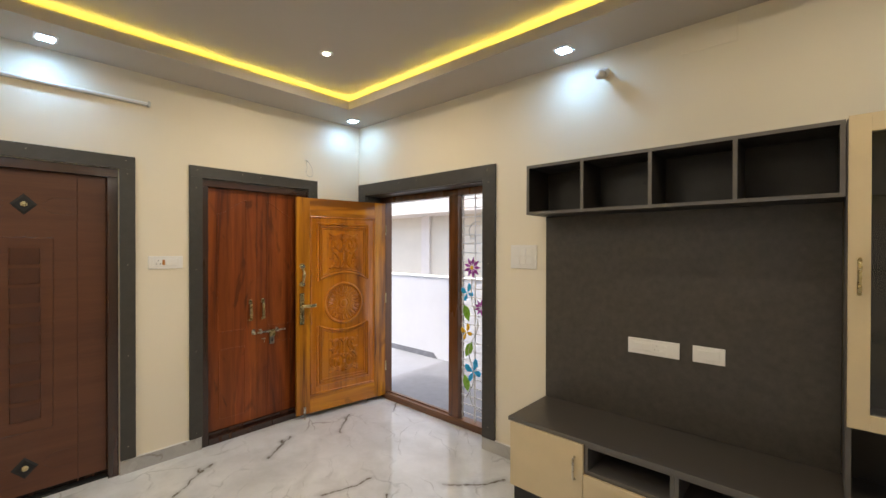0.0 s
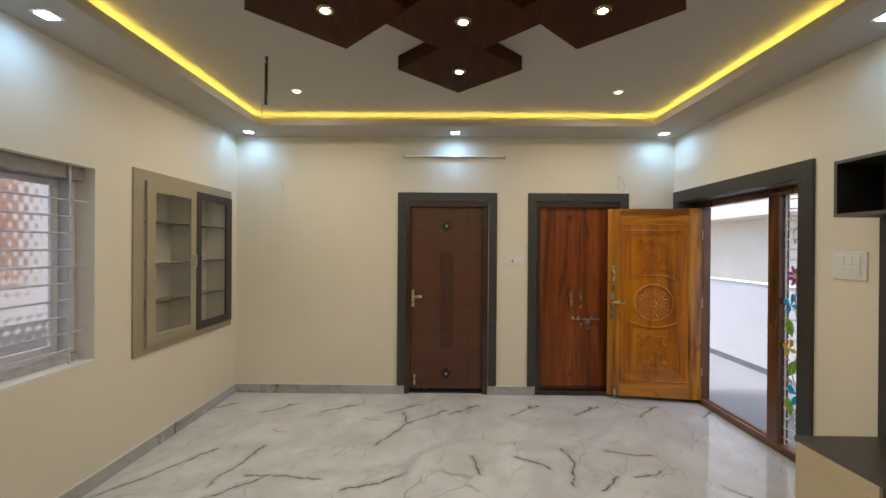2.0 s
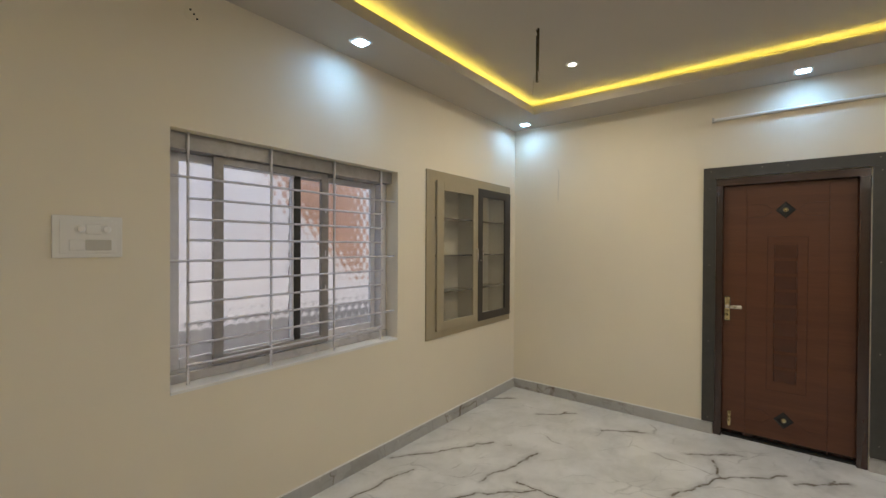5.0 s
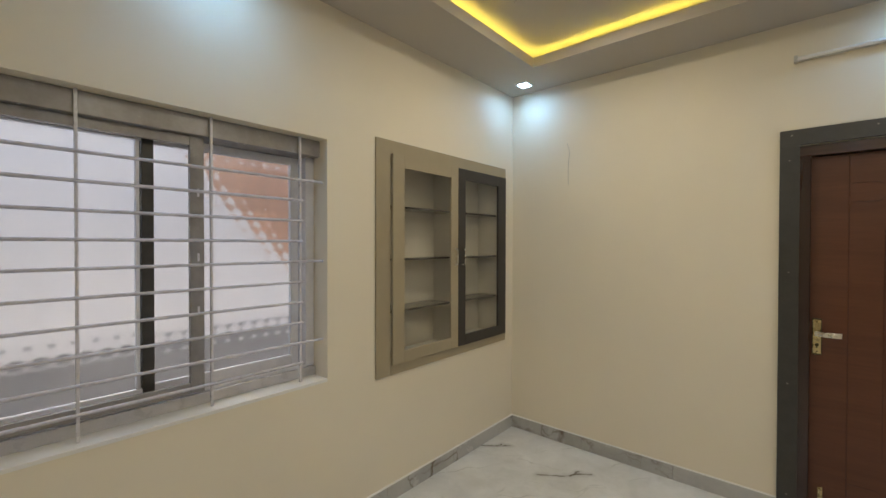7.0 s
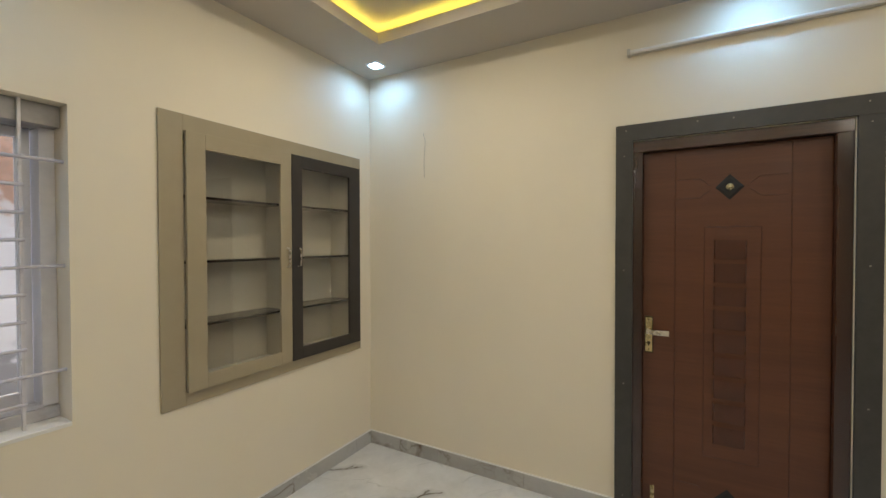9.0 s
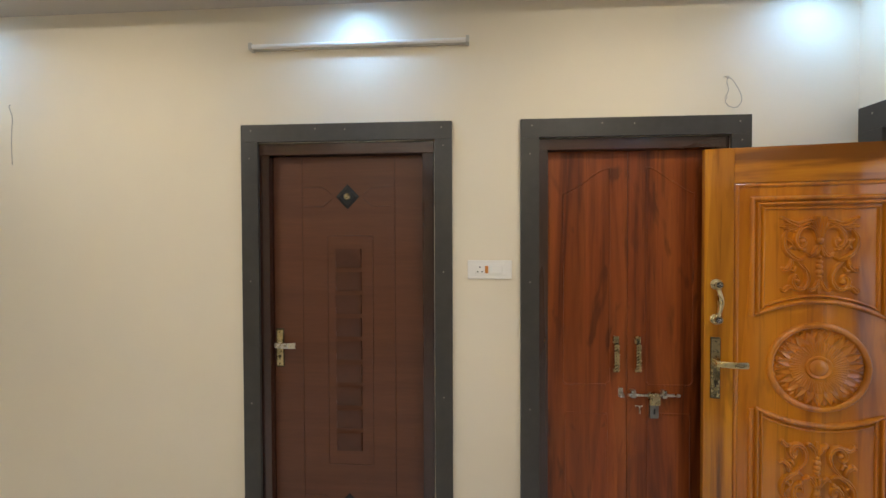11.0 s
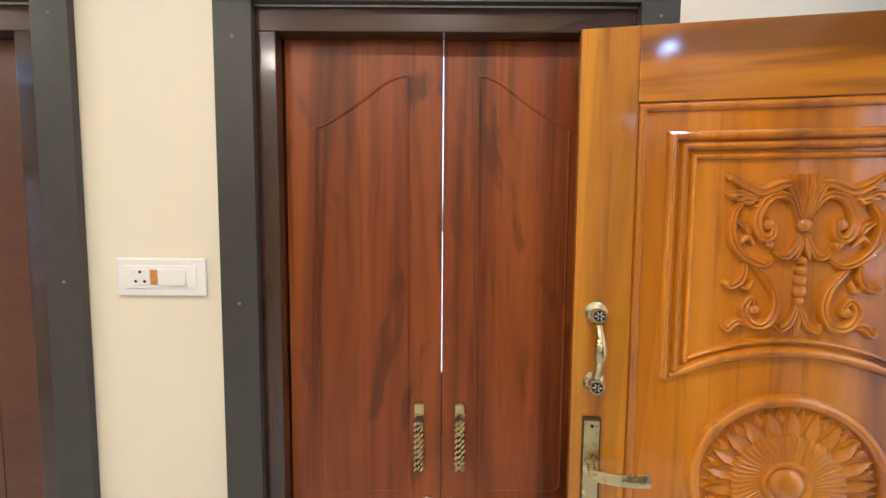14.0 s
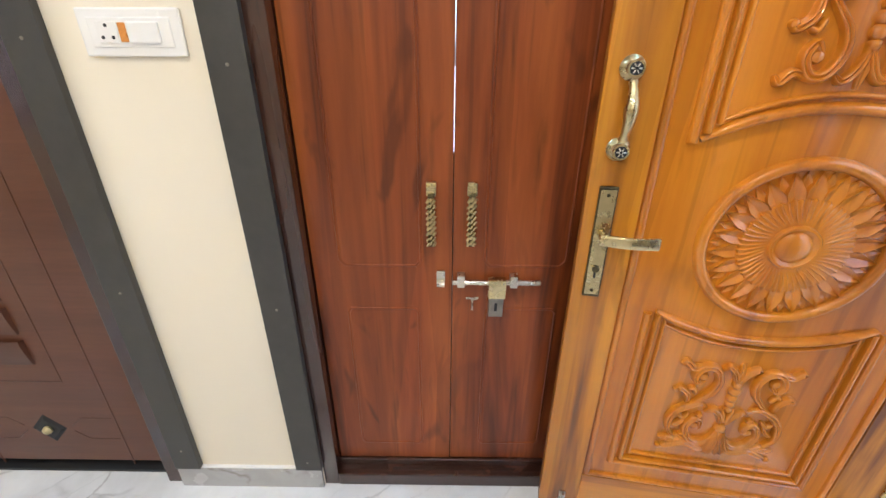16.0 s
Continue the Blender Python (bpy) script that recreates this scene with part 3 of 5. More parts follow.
def diamond(cx, cy, h, bottom, top, label):
    t = thing("ceiling_diamond", pose(cx, cy, 0), label, "ceiling panel", "chocolate diamonds on the ceiling")
    part("veneer_panel", flat_plate(B(), [(h, 0), (0, h), (-h, 0), (0, -h)], bottom, bottom + 0.012), M_CHOC, t)
    q, e = h - 0.001, 0.018
    corners = [(1, 0), (0, 1), (-1, 0), (0, -1)]
    for (a, b), (c, d) in zip(corners, corners[1:] + corners[:1]):
        part("edge_board", flat_plate(B(), [(a * q, b * q), (c * q, d * q), (c * (q - e), d * (q - e)), (a * (q - e), b * (q - e))], bottom + 0.012, top), M_CHOC, t)

diamond(1.67, 2.395, 0.427, BOT, TRAY, "chocolate veneer diamond panel under the ceiling tray")
diamond(2.255, 2.395, 0.43, BOT + 0.003, TRAY, "central chocolate veneer diamond panel overlapping its neighbours")
diamond(2.38, 1.68, 0.428, BOT + 0.006, TRAY, "chocolate veneer diamond panel under the ceiling tray")
diamond(2.38, 3.11, 0.428, BOT + 0.006, TRAY, "chocolate veneer diamond panel under the ceiling tray")
first = round_downlight("diamond_downlight", "small round warm downlight in a chocolate diamond", "warm diamond downlights", M_BRASS)
for k, (x, y) in enumerate([(1.645, 2.39), (2.275, 2.395), (2.38, 1.675), (2.38, 3.11)]):
    z = BOT if k == 0 else BOT + 0.003 if k == 1 else BOT + 0.006
    if k:
        copy_thing(first, pose(x, y, z))
    else:
        first.matrix_basis = pose(x, y, z)
    lamp((x, y, z - 0.014), ACCENT_W, WARM, 0.06)

# fan rods left without fans
def fan_rod(x, y, low):
    t = thing("fan_rod", pose(x, y, 0), "dark steel ceiling fan downrod with loose wires", "fan rod", "bare fan rods")
    part("rod", tube(B(), [(0, 0, TRAY), (0, 0, low)], 0.011, 14), M_DKBRASS, t, smooth=True)
    part("hook", tube(B(), curve_pts([(0, 0, TRAY), (0.02, 0, TRAY - 0.012), (0.03, 0, TRAY - 0.03), (0.012, 0, TRAY - 0.045)]), 0.004), M_STEEL, t)
    for dx, dy, dz in ((0.05, 0.03, -0.03), (-0.03, -0.04, -0.06)):
        part("wire", tube(B(), curve_pts([(0, 0, low + 0.06), (dx * 0.7, dy * 0.7, low + 0.05), (dx, dy, low + 0.02), (dx * 1.3, dy * 1.3, low + dz)]), 0.0022, 6), M_WIRE, t)

fan_rod(1.655, 1.05, 2.585)
fan_rod(3.14, 0.95, 2.585)


# ---- doors in the west wall ----
def architrave(parent, x0, x1, z1, w, y0, z0=0.10, wtop=None):
    wt = wtop or w
    part("architrave_side", bx(x0, x0 + w, y0, 0.0, z0, z1 - wt, 0.0015), M_CHAR, parent)
    part("architrave_side", bx(x1 - w, x1, y0, 0.0, z0, z1 - wt, 0.0015), M_CHAR, parent)
    part("architrave_head", bx(x0, x1, y0, 0.0, z1 - wt, z1, 0.0015), M_CHAR, parent)
    pts = [(x0 + w * 0.6, z1 - wt * 0.35), (x0 + (x1 - x0) * 0.36, z1 - wt * 0.3), ((x0 + x1) / 2, z1 - wt * 0.35), (x1 - w * 0.6, z1 - wt * 0.35)]
    for k in range(4):
        pts += [(x0 + w * 0.5, z0 + 0.04 + k * 0.63), (x1 - w * 0.5, z0 + 0.09 + k * 0.63)]
    for x, z in pts:
        part("screw", lathe(B(), [(0.004, 0.0), (0.004, -0.001), (0.002, -0.0015)], (x, y0, z), "y", 10), M_DULL, parent)


def timber_frame(parent, x0, x1, z1, face, mat, y0=0.004, y1=0.16, z0=0.0):
    """Two posts and a head inside the wall opening, with a rounded rebate toward the leaf."""
    for a, b in ((x0, x0 + face), (x1 - face, x1)):
        part("frame_post", bx(a, b, y0, y1, z0, z1 - face, 0.002), mat, parent)
    part("frame_head", bx(x0, x1, y0, y1, z1 - face, z1, 0.002), M_FRAME_X if mat is M_FRAME else mat, parent)


def lever_handle(parent, x, z, out, plate_h, y, mat, swing):
    plate = part("lock_plate", bx(x - 0.021, x + 0.021, y - 0.008, y, z - plate_h * 0.5, z + plate_h * 0.5, 0.004), M_DKBRASS if plate_h > 0.2 else mat, parent, "antique brass lock plate")
    part("plate_inlay", bx(x - 0.0172, x + 0.0172, y - 0.0095, y - 0.007, z - plate_h * 0.5 + 0.008, z + plate_h * 0.5 - 0.008, 0.001), M_BRASS, plate)
    for s in (-1, 1):
        part("screw", lathe(B(), [(0.004, 0), (0.004, -0.002)], (x, y - 0.0095, z + s * (plate_h * 0.5 - 0.02)), "y", 10), M_DKBRASS, plate)
    lz = z + plate_h * 0.10
    bm = tube(B(), [(x, y - 0.008, lz), (x, y - 0.045, lz)], 0.010, 14)
    part("lever_neck", bm, mat, plate, smooth=True)
    bm = B()
    rows = []
    for k in range(13):
        f = k / 12
        d = y - 0.046 - 0.010 * math.sin(f * math.pi * 0.9)
        half = 0.0125 + 0.0015 * f
        rows.append([bm.verts.new((x + swing * (f * out - 0.010 * (1 - f)), d + e, lz + q)) for e, q in ((0.004, -half), (-0.002, -half), (-0.0045, -half * 0.6), (-0.0045, half * 0.6), (-0.002, half), (0.004, half))])
    for q, w in zip(rows, rows[1:]):
        for k in range(6):
            bm.faces.new((q[k - 1], q[k], w[k], w[k - 1]))
    bm.faces.new(rows[0])
    bm.faces.new(rows[-1])
    part("lever", bm, mat, plate, smooth=True)
    part("key_cylinder", tube(B(), [(x, y - 0.007, z - plate_h * 0.22), (x, y - 0.014, z - plate_h * 0.22)], 0.0085, 14), M_DKBRASS, plate)
    part("keyway", bx(x - 0.003, x + 0.003, y - 0.010, y - 0.005, z - plate_h * 0.31, z - plate_h * 0.22, 0.001), M_BLACK, plate)


def brown_door():
    t = thing("door_1", AT_DOORS, "closed brown membrane door with a column of raised blocks", "door", kind="structure")
    architrave(t, 1.775, 2.856, 2.20, 0.088, -0.02)
    timber_frame(t, 1.852, 2.763, 2.108, 0.058, M_FRAME)
    y = 0.05
    leaf = part("door_leaf", bx(1.912, 2.704, y, y + 0.036, 0.050, 2.048, 0.002), M_BROWN, t)
    for a, b, c, d in ((1.90, 1.94, 0.0, 2.06), (2.68, 2.72, 0.0, 2.06), (1.94, 2.68, 2.02, 2.06), (1.94, 2.68, 0.012, 0.07)):
        part("door_stop", bx(a, b, y + 0.040, y + 0.07, c, d, 0.002), M_FRAME, t)
    # black strip laid in place of the shade under the leaf
    part("sill_shade_strip", bx(1.912, 2.704, 0.04, 0.14, 0.0, 0.012, 0.001), M_BLACK, t)
    # raised beads, coloured darker to stand for the shade of cut grooves
    for x in (2.066, 2.556):
        part("groove_shade_bead", bead(B(), [(x, 0.03), (x, 2.04)], 0.006, 0.0018, y), M_BROWN_DK, leaf)
    part("groove_shade_bead", bead(B(), [(2.200, 1.633), (2.440, 1.633), (2.436, 0.43), (2.200, 0.43)], 0.006, 0.0018, y, True), M_BROWN_DK, leaf)
    for zc, s in ((1.837, 1), (0.213, -1)):
        for d in (-1, 1):
            for q in (-1, 1):
                x1, x2, x3 = 2.308 + d * 0.235, 2.308 + d * 0.13, 2.308 + d * 0.085
                z = zc + q * (0.05 if d * q * s > 0 else 0.05)
                part("groove_shade_bead", bead(B(), [(x1, z), (x2, z), (x3, zc + q * 0.012)], 0.006, 0.0018, y), M_BROWN_DK, leaf)
        bm = B()
        outer = [bm.verts.new(p) for p in ((2.308 - 0.062, y, zc), (2.308, y, zc - 0.066), (2.308 + 0.062, y, zc), (2.308, y, zc + 0.066))]
        inner = [bm.verts.new(p) for p in ((2.308 - 0.045, y - 0.006, zc), (2.308, y - 0.006, zc - 0.048), (2.308 + 0.045, y - 0.006, zc), (2.308, y - 0.006, zc + 0.048))]
        for k in range(4):
            bm.faces.new((outer[k - 1], outer[k], inner[k], inner[k - 1]))
        bm.faces.new(inner)
        stud = part("diamond_boss", bm, M_BLACK, leaf, "black diamond boss")
        part("knob", lathe(B(), [(0.016, 0.0), (0.017, -0.006), (0.013, -0.013), (0.005, -0.017)], (2.308, y - 0.005, zc), "y", 18), M_BRASS, stud, "small brass knob", True)
    # nine leaning blocks, proud at the foot
    for k in range(9):
        z1 = 1.566 - 0.1205 * k
        z0 = z1 - 0.098
        bm = B()
        n = 5
        prev = None
        for j in range(n + 1):
            f = j / n
            z = z1 + (z0 - z1) * f
            d = 0.014 * math.cos(f * math.pi * 0.42) + 0.001
            row = [bm.verts.new((2.242, y + 0.001, z)), bm.verts.new((2.246, y - d, z)), bm.verts.new((2.376, y - d, z)), bm.verts.new((2.380, y + 0.001, z))]
            if prev:
                for i in range(3):
                    bm.faces.new((prev[i], prev[i + 1], row[i + 1], row[i]))
            prev = row
        part("raised_block", bm, M_BROWN_DK, leaf)
    lever_handle(t, 1.942, 1.045, 0.10, 0.205, y, M_STEEL, 1)
    bolt = part("tower_bolt", bx(1.952, 1.972, y - 0.006, y, 0.09, 0.205, 0.002), M_BRASS, t, "small brass tower bolt")
    part("bolt_rod", tube(B(), [(1.962, y - 0.010, 0.085), (1.962, y - 0.010, 0.20)], 0.004), M_BRASS, bolt)
    for z in (0.11, 0.15, 0.19):
        part("bolt_strap", bx(1.955, 1.969, y - 0.014, y - 0.004, z - 0.005, z + 0.005, 0.001), M_BRASS, bolt)

brown_door()


def red_double_door():
    t = thing("door_2", AT_DOORS, "closed reddish teak double door with brass pulls and bolt", "door", kind="structure")
    architrave(t, 3.193, 4.278, 2.20, 0.09, -0.02)
    timber_frame(t, 3.274, 4.196, 2.108, 0.056, M_FRAME)
    part("threshold", bx(3.331, 4.139, 0.0, 0.15, 0.0, 0.055, 0.006), M_FRAME, t, "dark polished threshold")
    part("threshold_step", bx(3.331, 4.139, 0.042, 0.15, 0.056, 0.085, 0.004), M_FRAME, t)
    y = 0.05
    left = part("door_leaf", bx(3.333, 3.7296, y, y + 0.035, 0.088, 2.052, 0.002), M_TEAK, t)
    right = part("door_leaf", bx(3.7319, 4.137, y + 0.002, y + 0.037, 0.088, 2.052, 0.002), M_TEAK, t)
    for a, b, c, d in ((3.32, 3.36, 0.085, 2.06), (4.11, 4.15, 0.085, 2.06), (3.36, 3.728, 2.02, 2.06), (3.733, 4.11, 2.02, 2.06), (3.36, 4.11, 0.085, 0.12)):
        part("door_stop", bx(a, b, y + 0.040, y + 0.07, c, d, 0.002), M_FRAME, t)
    # unseen strip, added to stop daylight in the lower slit between the leaves
    part("slit_light_stop", bx(3.70, 3.76, y + 0.0395, y + 0.05, 0.121, 1.19, 0.002), M_FRAME, t)
    for leaf, xo, xi, yy in ((left, 3.412, 3.642, y), (right, 4.05, 3.822, y + 0.002)):
        d = 1 if xi > xo else -1
        top = curve_pts([(xo, 1.835), (xo + d * 0.035, 1.852), (xo + d * 0.11, 1.900), (xo + d * 0.17, 1.945), (xi - d * 0.02, 1.963), (xi, 1.964)], 6)
        part("panel_moulding", bead(B(), top, 0.010, 0.0034, yy), M_TEAK, leaf)
        part("panel_moulding", bead(B(), [(xi, 1.964), (xi, 0.895), (xi - d * 0.015, 0.878), (xo + d * 0.015, 0.878), (xo, 0.895), (xo, 1.835)], 0.010, 0.0034, yy), M_TEAK, leaf)
        part("panel_moulding", bead(B(), [(xo + d * 0.02, 0.733), (xi - d * 0.02, 0.733), (xi - d * 0.01, 0.72), (xi - d * 0.01, 0.18), (xi - d * 0.02, 0.166), (xo + d * 0.02, 0.166), (xo + d * 0.01, 0.18), (xo + d * 0.01, 0.72)], 0.010, 0.0034, yy, True), M_TEAK, leaf)
    for leaf, x, yy in ((left, 3.673, y), (right, 3.780, y + 0.002)):
        pull = part("pull_handle", bx(x - 0.013, x + 0.013, yy - 0.016, yy, 1.088, 1.124, 0.003), M_BRASS, leaf, "woven brass pull handle")
        part("pull_foot", bx(x - 0.012, x + 0.012, yy - 0.014, yy, 0.944, 0.958, 0.003), M_BRASS, pull)
        part("grip_core", bx(x - 0.009, x + 0.009, yy - 0.026, yy - 0.016, 0.948, 1.095, 0.003), M_DKBRASS, pull)
        bm = B()
        for r in range(9):
            for c in range(3):
                z = 0.957 + r * 0.0152
                xx = x - 0.008 + c * 0.008
                off = 0.004 if c % 2 else 0
                tube(bm, [(xx - 0.003, yy - 0.027, z + off - 0.005), (xx + 0.003, yy - 0.029, z + off + 0.006)], 0.0042, 6)
        part("woven_grip", bm, M_BRASS, pull)
    yy = y + 0.002
    bolt = part("sliding_bolt", tube(B(), [(3.731, yy - 0.017, 0.832), (3.982, yy - 0.017, 0.832)], [0.0075] * 2, 14), M_STEEL, right, "satin steel sliding bolt", True)
    for x in (3.755, 3.905):
        part("bolt_bracket", bx(x - 0.011, x + 0.011, yy - 0.028, yy, 0.820, 0.858, 0.003), M_STEEL, bolt)
    part("hasp_plate", bx(3.834, 3.884, yy - 0.030, yy - 0.006, 0.785, 0.846, 0.003), M_BRASS, bolt)
    part("lock_body", bx(3.838, 3.881, yy - 0.018, yy, 0.716, 0.786, 0.003), M_DULL, bolt)
    part("keyhole", bx(3.855, 3.863, yy - 0.0195, yy - 0.017, 0.737, 0.764, 0.001), M_BLACK, bolt)
    part("stay_hook", tube(B(), [(3.772, yy - 0.004, 0.772), (3.808, yy - 0.004, 0.772), (3.790, yy - 0.010, 0.770), (3.790, yy - 0.014, 0.738)], 0.0035, 8), M_STEEL, right)
    clip = part("bolt_keeper", bx(3.686, 3.710, y - 0.010, y, 0.820, 0.866, 0.003), M_STEEL, left, "steel bolt keeper")
    part("keeper_loop", tube(B(), [(3.687, y - 0.018, 0.829), (3.709, y - 0.018, 0.829)], 0.010, 12), M_STEEL, clip)

red_double_door()


# ---- the carved entrance door, standing open ----
def carved_leaf():
    t = thing("entrance_door", pose(0.075, 4.034, 0, 0, 0, 80.73), "open golden teak door with carved panels and brass handles", "door")
    TH = 0.036
    # stiles and rails as separate planks
    part("stile", bx(0.0, 0.122, 0.0, TH, 0.043, 2.026, 0.003), M_GOLD, t)
    part("stile", bx(0.797, 0.922, 0.0, TH, 0.043, 2.026, 0.003), M_GOLD, t)
    part("rail", bx(0.1225, 0.7965, 0.0005, TH, 1.864, 2.026, 0.003), M_GOLD_X, t)
    part("rail", bx(0.1225, 0.7965, 0.0005, TH, 0.043, 0.200, 0.003), M_GOLD_X, t)
    field = part("panel_field", bx(0.1225, 0.7965, 0.006, TH - 0.002, 0.200, 1.864, 0.001), M_GOLD_P, t)
    U = 0.457
    part("sunk_edge", bead(B(), [(0.134, 0.212), (0.785, 0.212), (0.785, 1.852), (0.134, 1.852)], 0.020, 0.010, 0.006, True, steps=8), M_GOLD_P, field)
    # upper panel mouldings, with an arched foot
    foot = [(U + (0.475 * math.sin(a)), 0.800 + 0.53 * math.cos(a)) for a in (radians(30 - 60 * k / 20) for k in range(21))]
    for x0, x1, z1, w, h in ((0.196, 0.720, 1.790, 0.024, 0.014), (0.219, 0.697, 1.767, 0.018, 0.018), (0.240, 0.676, 1.746, 0.015, 0.011)):
        end = 1.256 + 0.9 * (x0 - 0.196)
        part("panel_moulding", bead(B(), [(x0, end), (x0, z1), (x1, z1), (x1, end)], w, h, 0.006, steps=10), M_GOLD_P, field)
    for r, w, h in ((0.506, 0.026, 0.018), (0.530, 0.014, 0.011)):
        half = 30.2 if r < 0.52 else 26.3
        pts = [(U + 0.490 * math.sin(radians(a)), (1.331 - 0.506) + r * math.cos(radians(a))) for a in (half - 2 * half * k / 24 for k in range(25))]
        part("arch_moulding", bead(B(), pts, [w * min(1.0, 0.55 + 0.15 * min(k, 24 - k)) for k in range(25)], h, 0.006), M_GOLD_P, field, smooth=True)
    # lower panel mouldings, with a dipped head
    for r, w, h in ((0.506, 0.024, 0.018), (0.530, 0.013, 0.011)):
        half = 28.5 if r < 0.52 else 25.5
        pts = [(U + 0.512 * math.sin(radians(a)), (0.776 + 0.506) - r * math.cos(radians(a))) for a in (half - 2 * half * k / 24 for k in range(25))]
        part("arch_moulding", bead(B(), pts, [w * min(1.0, 0.55 + 0.15 * min(k, 24 - k)) for k in range(25)], h, 0.006), M_GOLD_P, field, smooth=True)
    for x0, x1, z0, w, h in ((0.196, 0.720, 0.285, 0.022, 0.014), (0.219, 0.697, 0.309, 0.015, 0.018), (0.240, 0.676, 0.332, 0.012, 0.010)):
        part("panel_moulding", bead(B(), [(x0, 0.83), (x0, z0), (x1, z0), (x1, 0.83)], w, h, 0.006), M_GOLD_P, field)
    # round medallion
    cz = 1.036
    ring = part("medallion_ring", bead(B(), arc(U, cz, 0.187, 0, 352.5, 47), 0.030, 0.018, 0.006, True, steps=8), M_GOLD_P, field, smooth=True)
    part("medallion_dish", lathe(B(), [(0.178, 0.006), (0.176, 0.0045), (0.090, 0.0045)], (U, 0, cz), "y", 48), M_GOLD_P, ring)
    def petal(a, r0, r1, half, lift):
        bm = B()
        n = 8
        prev = None
        for j in range(n + 1):
            f = j / n
            r = r0 + (r1 - r0) * f
            wd = half * (0.88 + 0.3 * min(f, 0.4)) * min(1.0, (1 - f) / 0.62) ** 0.85 + 0.0004
            hgt = lift * (0.75 + 0.25 * math.sin(math.pi * f))
            row = []
            for s, hh in ((-1, 0.0), (-0.86, 1.0), (-0.45, 0.50), (0.10, 0.30), (0.84, 0.92), (1, 0.0)):
                px, pz = r * math.cos(a) - s * wd * math.sin(a), r * math.sin(a) + s * wd * math.cos(a)
                row.append(bm.verts.new((U + px, 0.0046 - hgt * hh, cz + pz)))
            if prev:
                for i in range(5):
                    bm.faces.new((prev[i], prev[i + 1], row[i + 1], row[i]))
            prev = row
        return part("petal", bm, M_GOLD_P, ring, smooth=True)

    for k in range(22):
        petal(2 * math.pi * k / 22, 0.125, 0.172, 0.0130, 0.0060)
        petal(2 * math.pi * (k + 0.5) / 22, 0.106, 0.172, 0.0192, 0.0130)
    part("fluted_bed", lathe(B(), [(0.113, 0.0045), (0.111, -0.004), (0.104, -0.0065), (0.058, -0.0025), (0.048, -0.0025)], (U, 0, cz), "y", 48), M_GOLD_P, ring, smooth=True)
    for k in range(54):
        a = 2 * math.pi * k / 54
        p = [(U + r * math.cos(a + tw), cz + r * math.sin(a + tw)) for r, tw in ((0.056, -0.12), (0.075, -0.04), (0.097, 0.0), (0.111, 0.0), (0.115, 0.0))]
        part("fluting", bead(B(), p, [0.0050, 0.0072, 0.0098, 0.0110, 0.006], 0.0135, 0.0045, steps=4), M_GOLD_P, ring, smooth=True)
    part("medallion_dome", lathe(B(), [(0.054, 0.004), (0.053, -0.005), (0.050, -0.009), (0.045, -0.009), (0.040, -0.004), (0.036, -0.003), (0.032, -0.008), (0.023, -0.012), (0.012, -0.0145), (0.003, -0.015)], (U, 0, cz), "y", 36), M_GOLD_P, ring, smooth=True)

    # scrolled carvings: ribbons, leaves, a beaded stem and a crest
    def carving(z0, z1, turned=False):
        H = z1 - z0
        def P(a, b):
            return (U + a * 0.152, z0 + (1 - b if turned else b) * H)
        base = part("carved_stem", B(), M_GOLD_P, field)
        bm = B()
        for b, r in ((0.68, 0.016), (0.46, 0.010), (0.40, 0.012), (0.34, 0.014), (0.27, 0.015), (0.21, 0.011)):
            x, z = P(0, b)
            lathe(bm, [(r, 0.006), (r, 0.000), (r * 0.8, -0.006), (r * 0.4, -0.009), (r * 0.1, -0.010)], (x, 0, z), "y", 14)
        bm.to_mesh(base.data)
        bm.free()
        base.data.shade_smooth()
        def ribbon(name, pts, w, h=0.019):
            n = len(pts)
            ws = [w * (0.35 + 0.65 * math.sin(math.pi * min(1, (k + 0.8) / n * 1.05)) ** 0.7) for k in range(n)]
            part(name, bead(B(), pts, [q * 1.22 for q in ws], h * 1.08, 0.006, steps=10, groove=0.34 if w > 0.0155 else 0.0), M_GOLD_P, base, smooth=True)
        for s in (-1, 1):
            def S(ctrl, n=7):
                return curve_pts([P(s * a, b) for a, b in ctrl], n)
            # upper volute and the long wing that springs from it
            ribbon("scroll", S([(0.03, 0.64), (0.13, 0.80), (0.30, 0.86), (0.50, 0.82), (0.60, 0.70), (0.52, 0.60), (0.40, 0.61), (0.37, 0.69), (0.45, 0.72)]), 0.020)
            ribbon("wing", S([(0.14, 0.93), (0.32, 0.92), (0.55, 0.88), (0.76, 0.92), (0.94, 0.98)]), 0.024)
            ribbon("wing", S([(0.45, 0.85), (0.65, 0.84), (0.82, 0.87), (0.98, 0.87)]), 0.018, 0.015)
            for k in range(4):
                a0 = 0.50 + 0.11 * k
                ribbon("leaf", S([(a0, 0.84 + 0.01 * k), (a0 + 0.07, 0.79 + 0.02 * k), (a0 + 0.17, 0.80 + 0.022 * k)], 5), 0.012, 0.013)
            # outer stem curling down the side
            ribbon("side_scroll", S([(0.76, 0.83), (0.90, 0.72), (0.88, 0.58), (0.72, 0.48), (0.50, 0.43), (0.34, 0.47)]), 0.019)
            ribbon("leaf", S([(0.84, 0.70), (0.72, 0.66), (0.66, 0.60)], 6), 0.016, 0.015)
            ribbon("leaf", S([(0.80, 0.56), (0.70, 0.60), (0.60, 0.55)], 6), 0.014, 0.013)
            # skirt leaves under the bead
            ribbon("leaf", S([(0.05, 0.62), (0.10, 0.54), (0.22, 0.48), (0.36, 0.52)], 6), 0.018, 0.017)
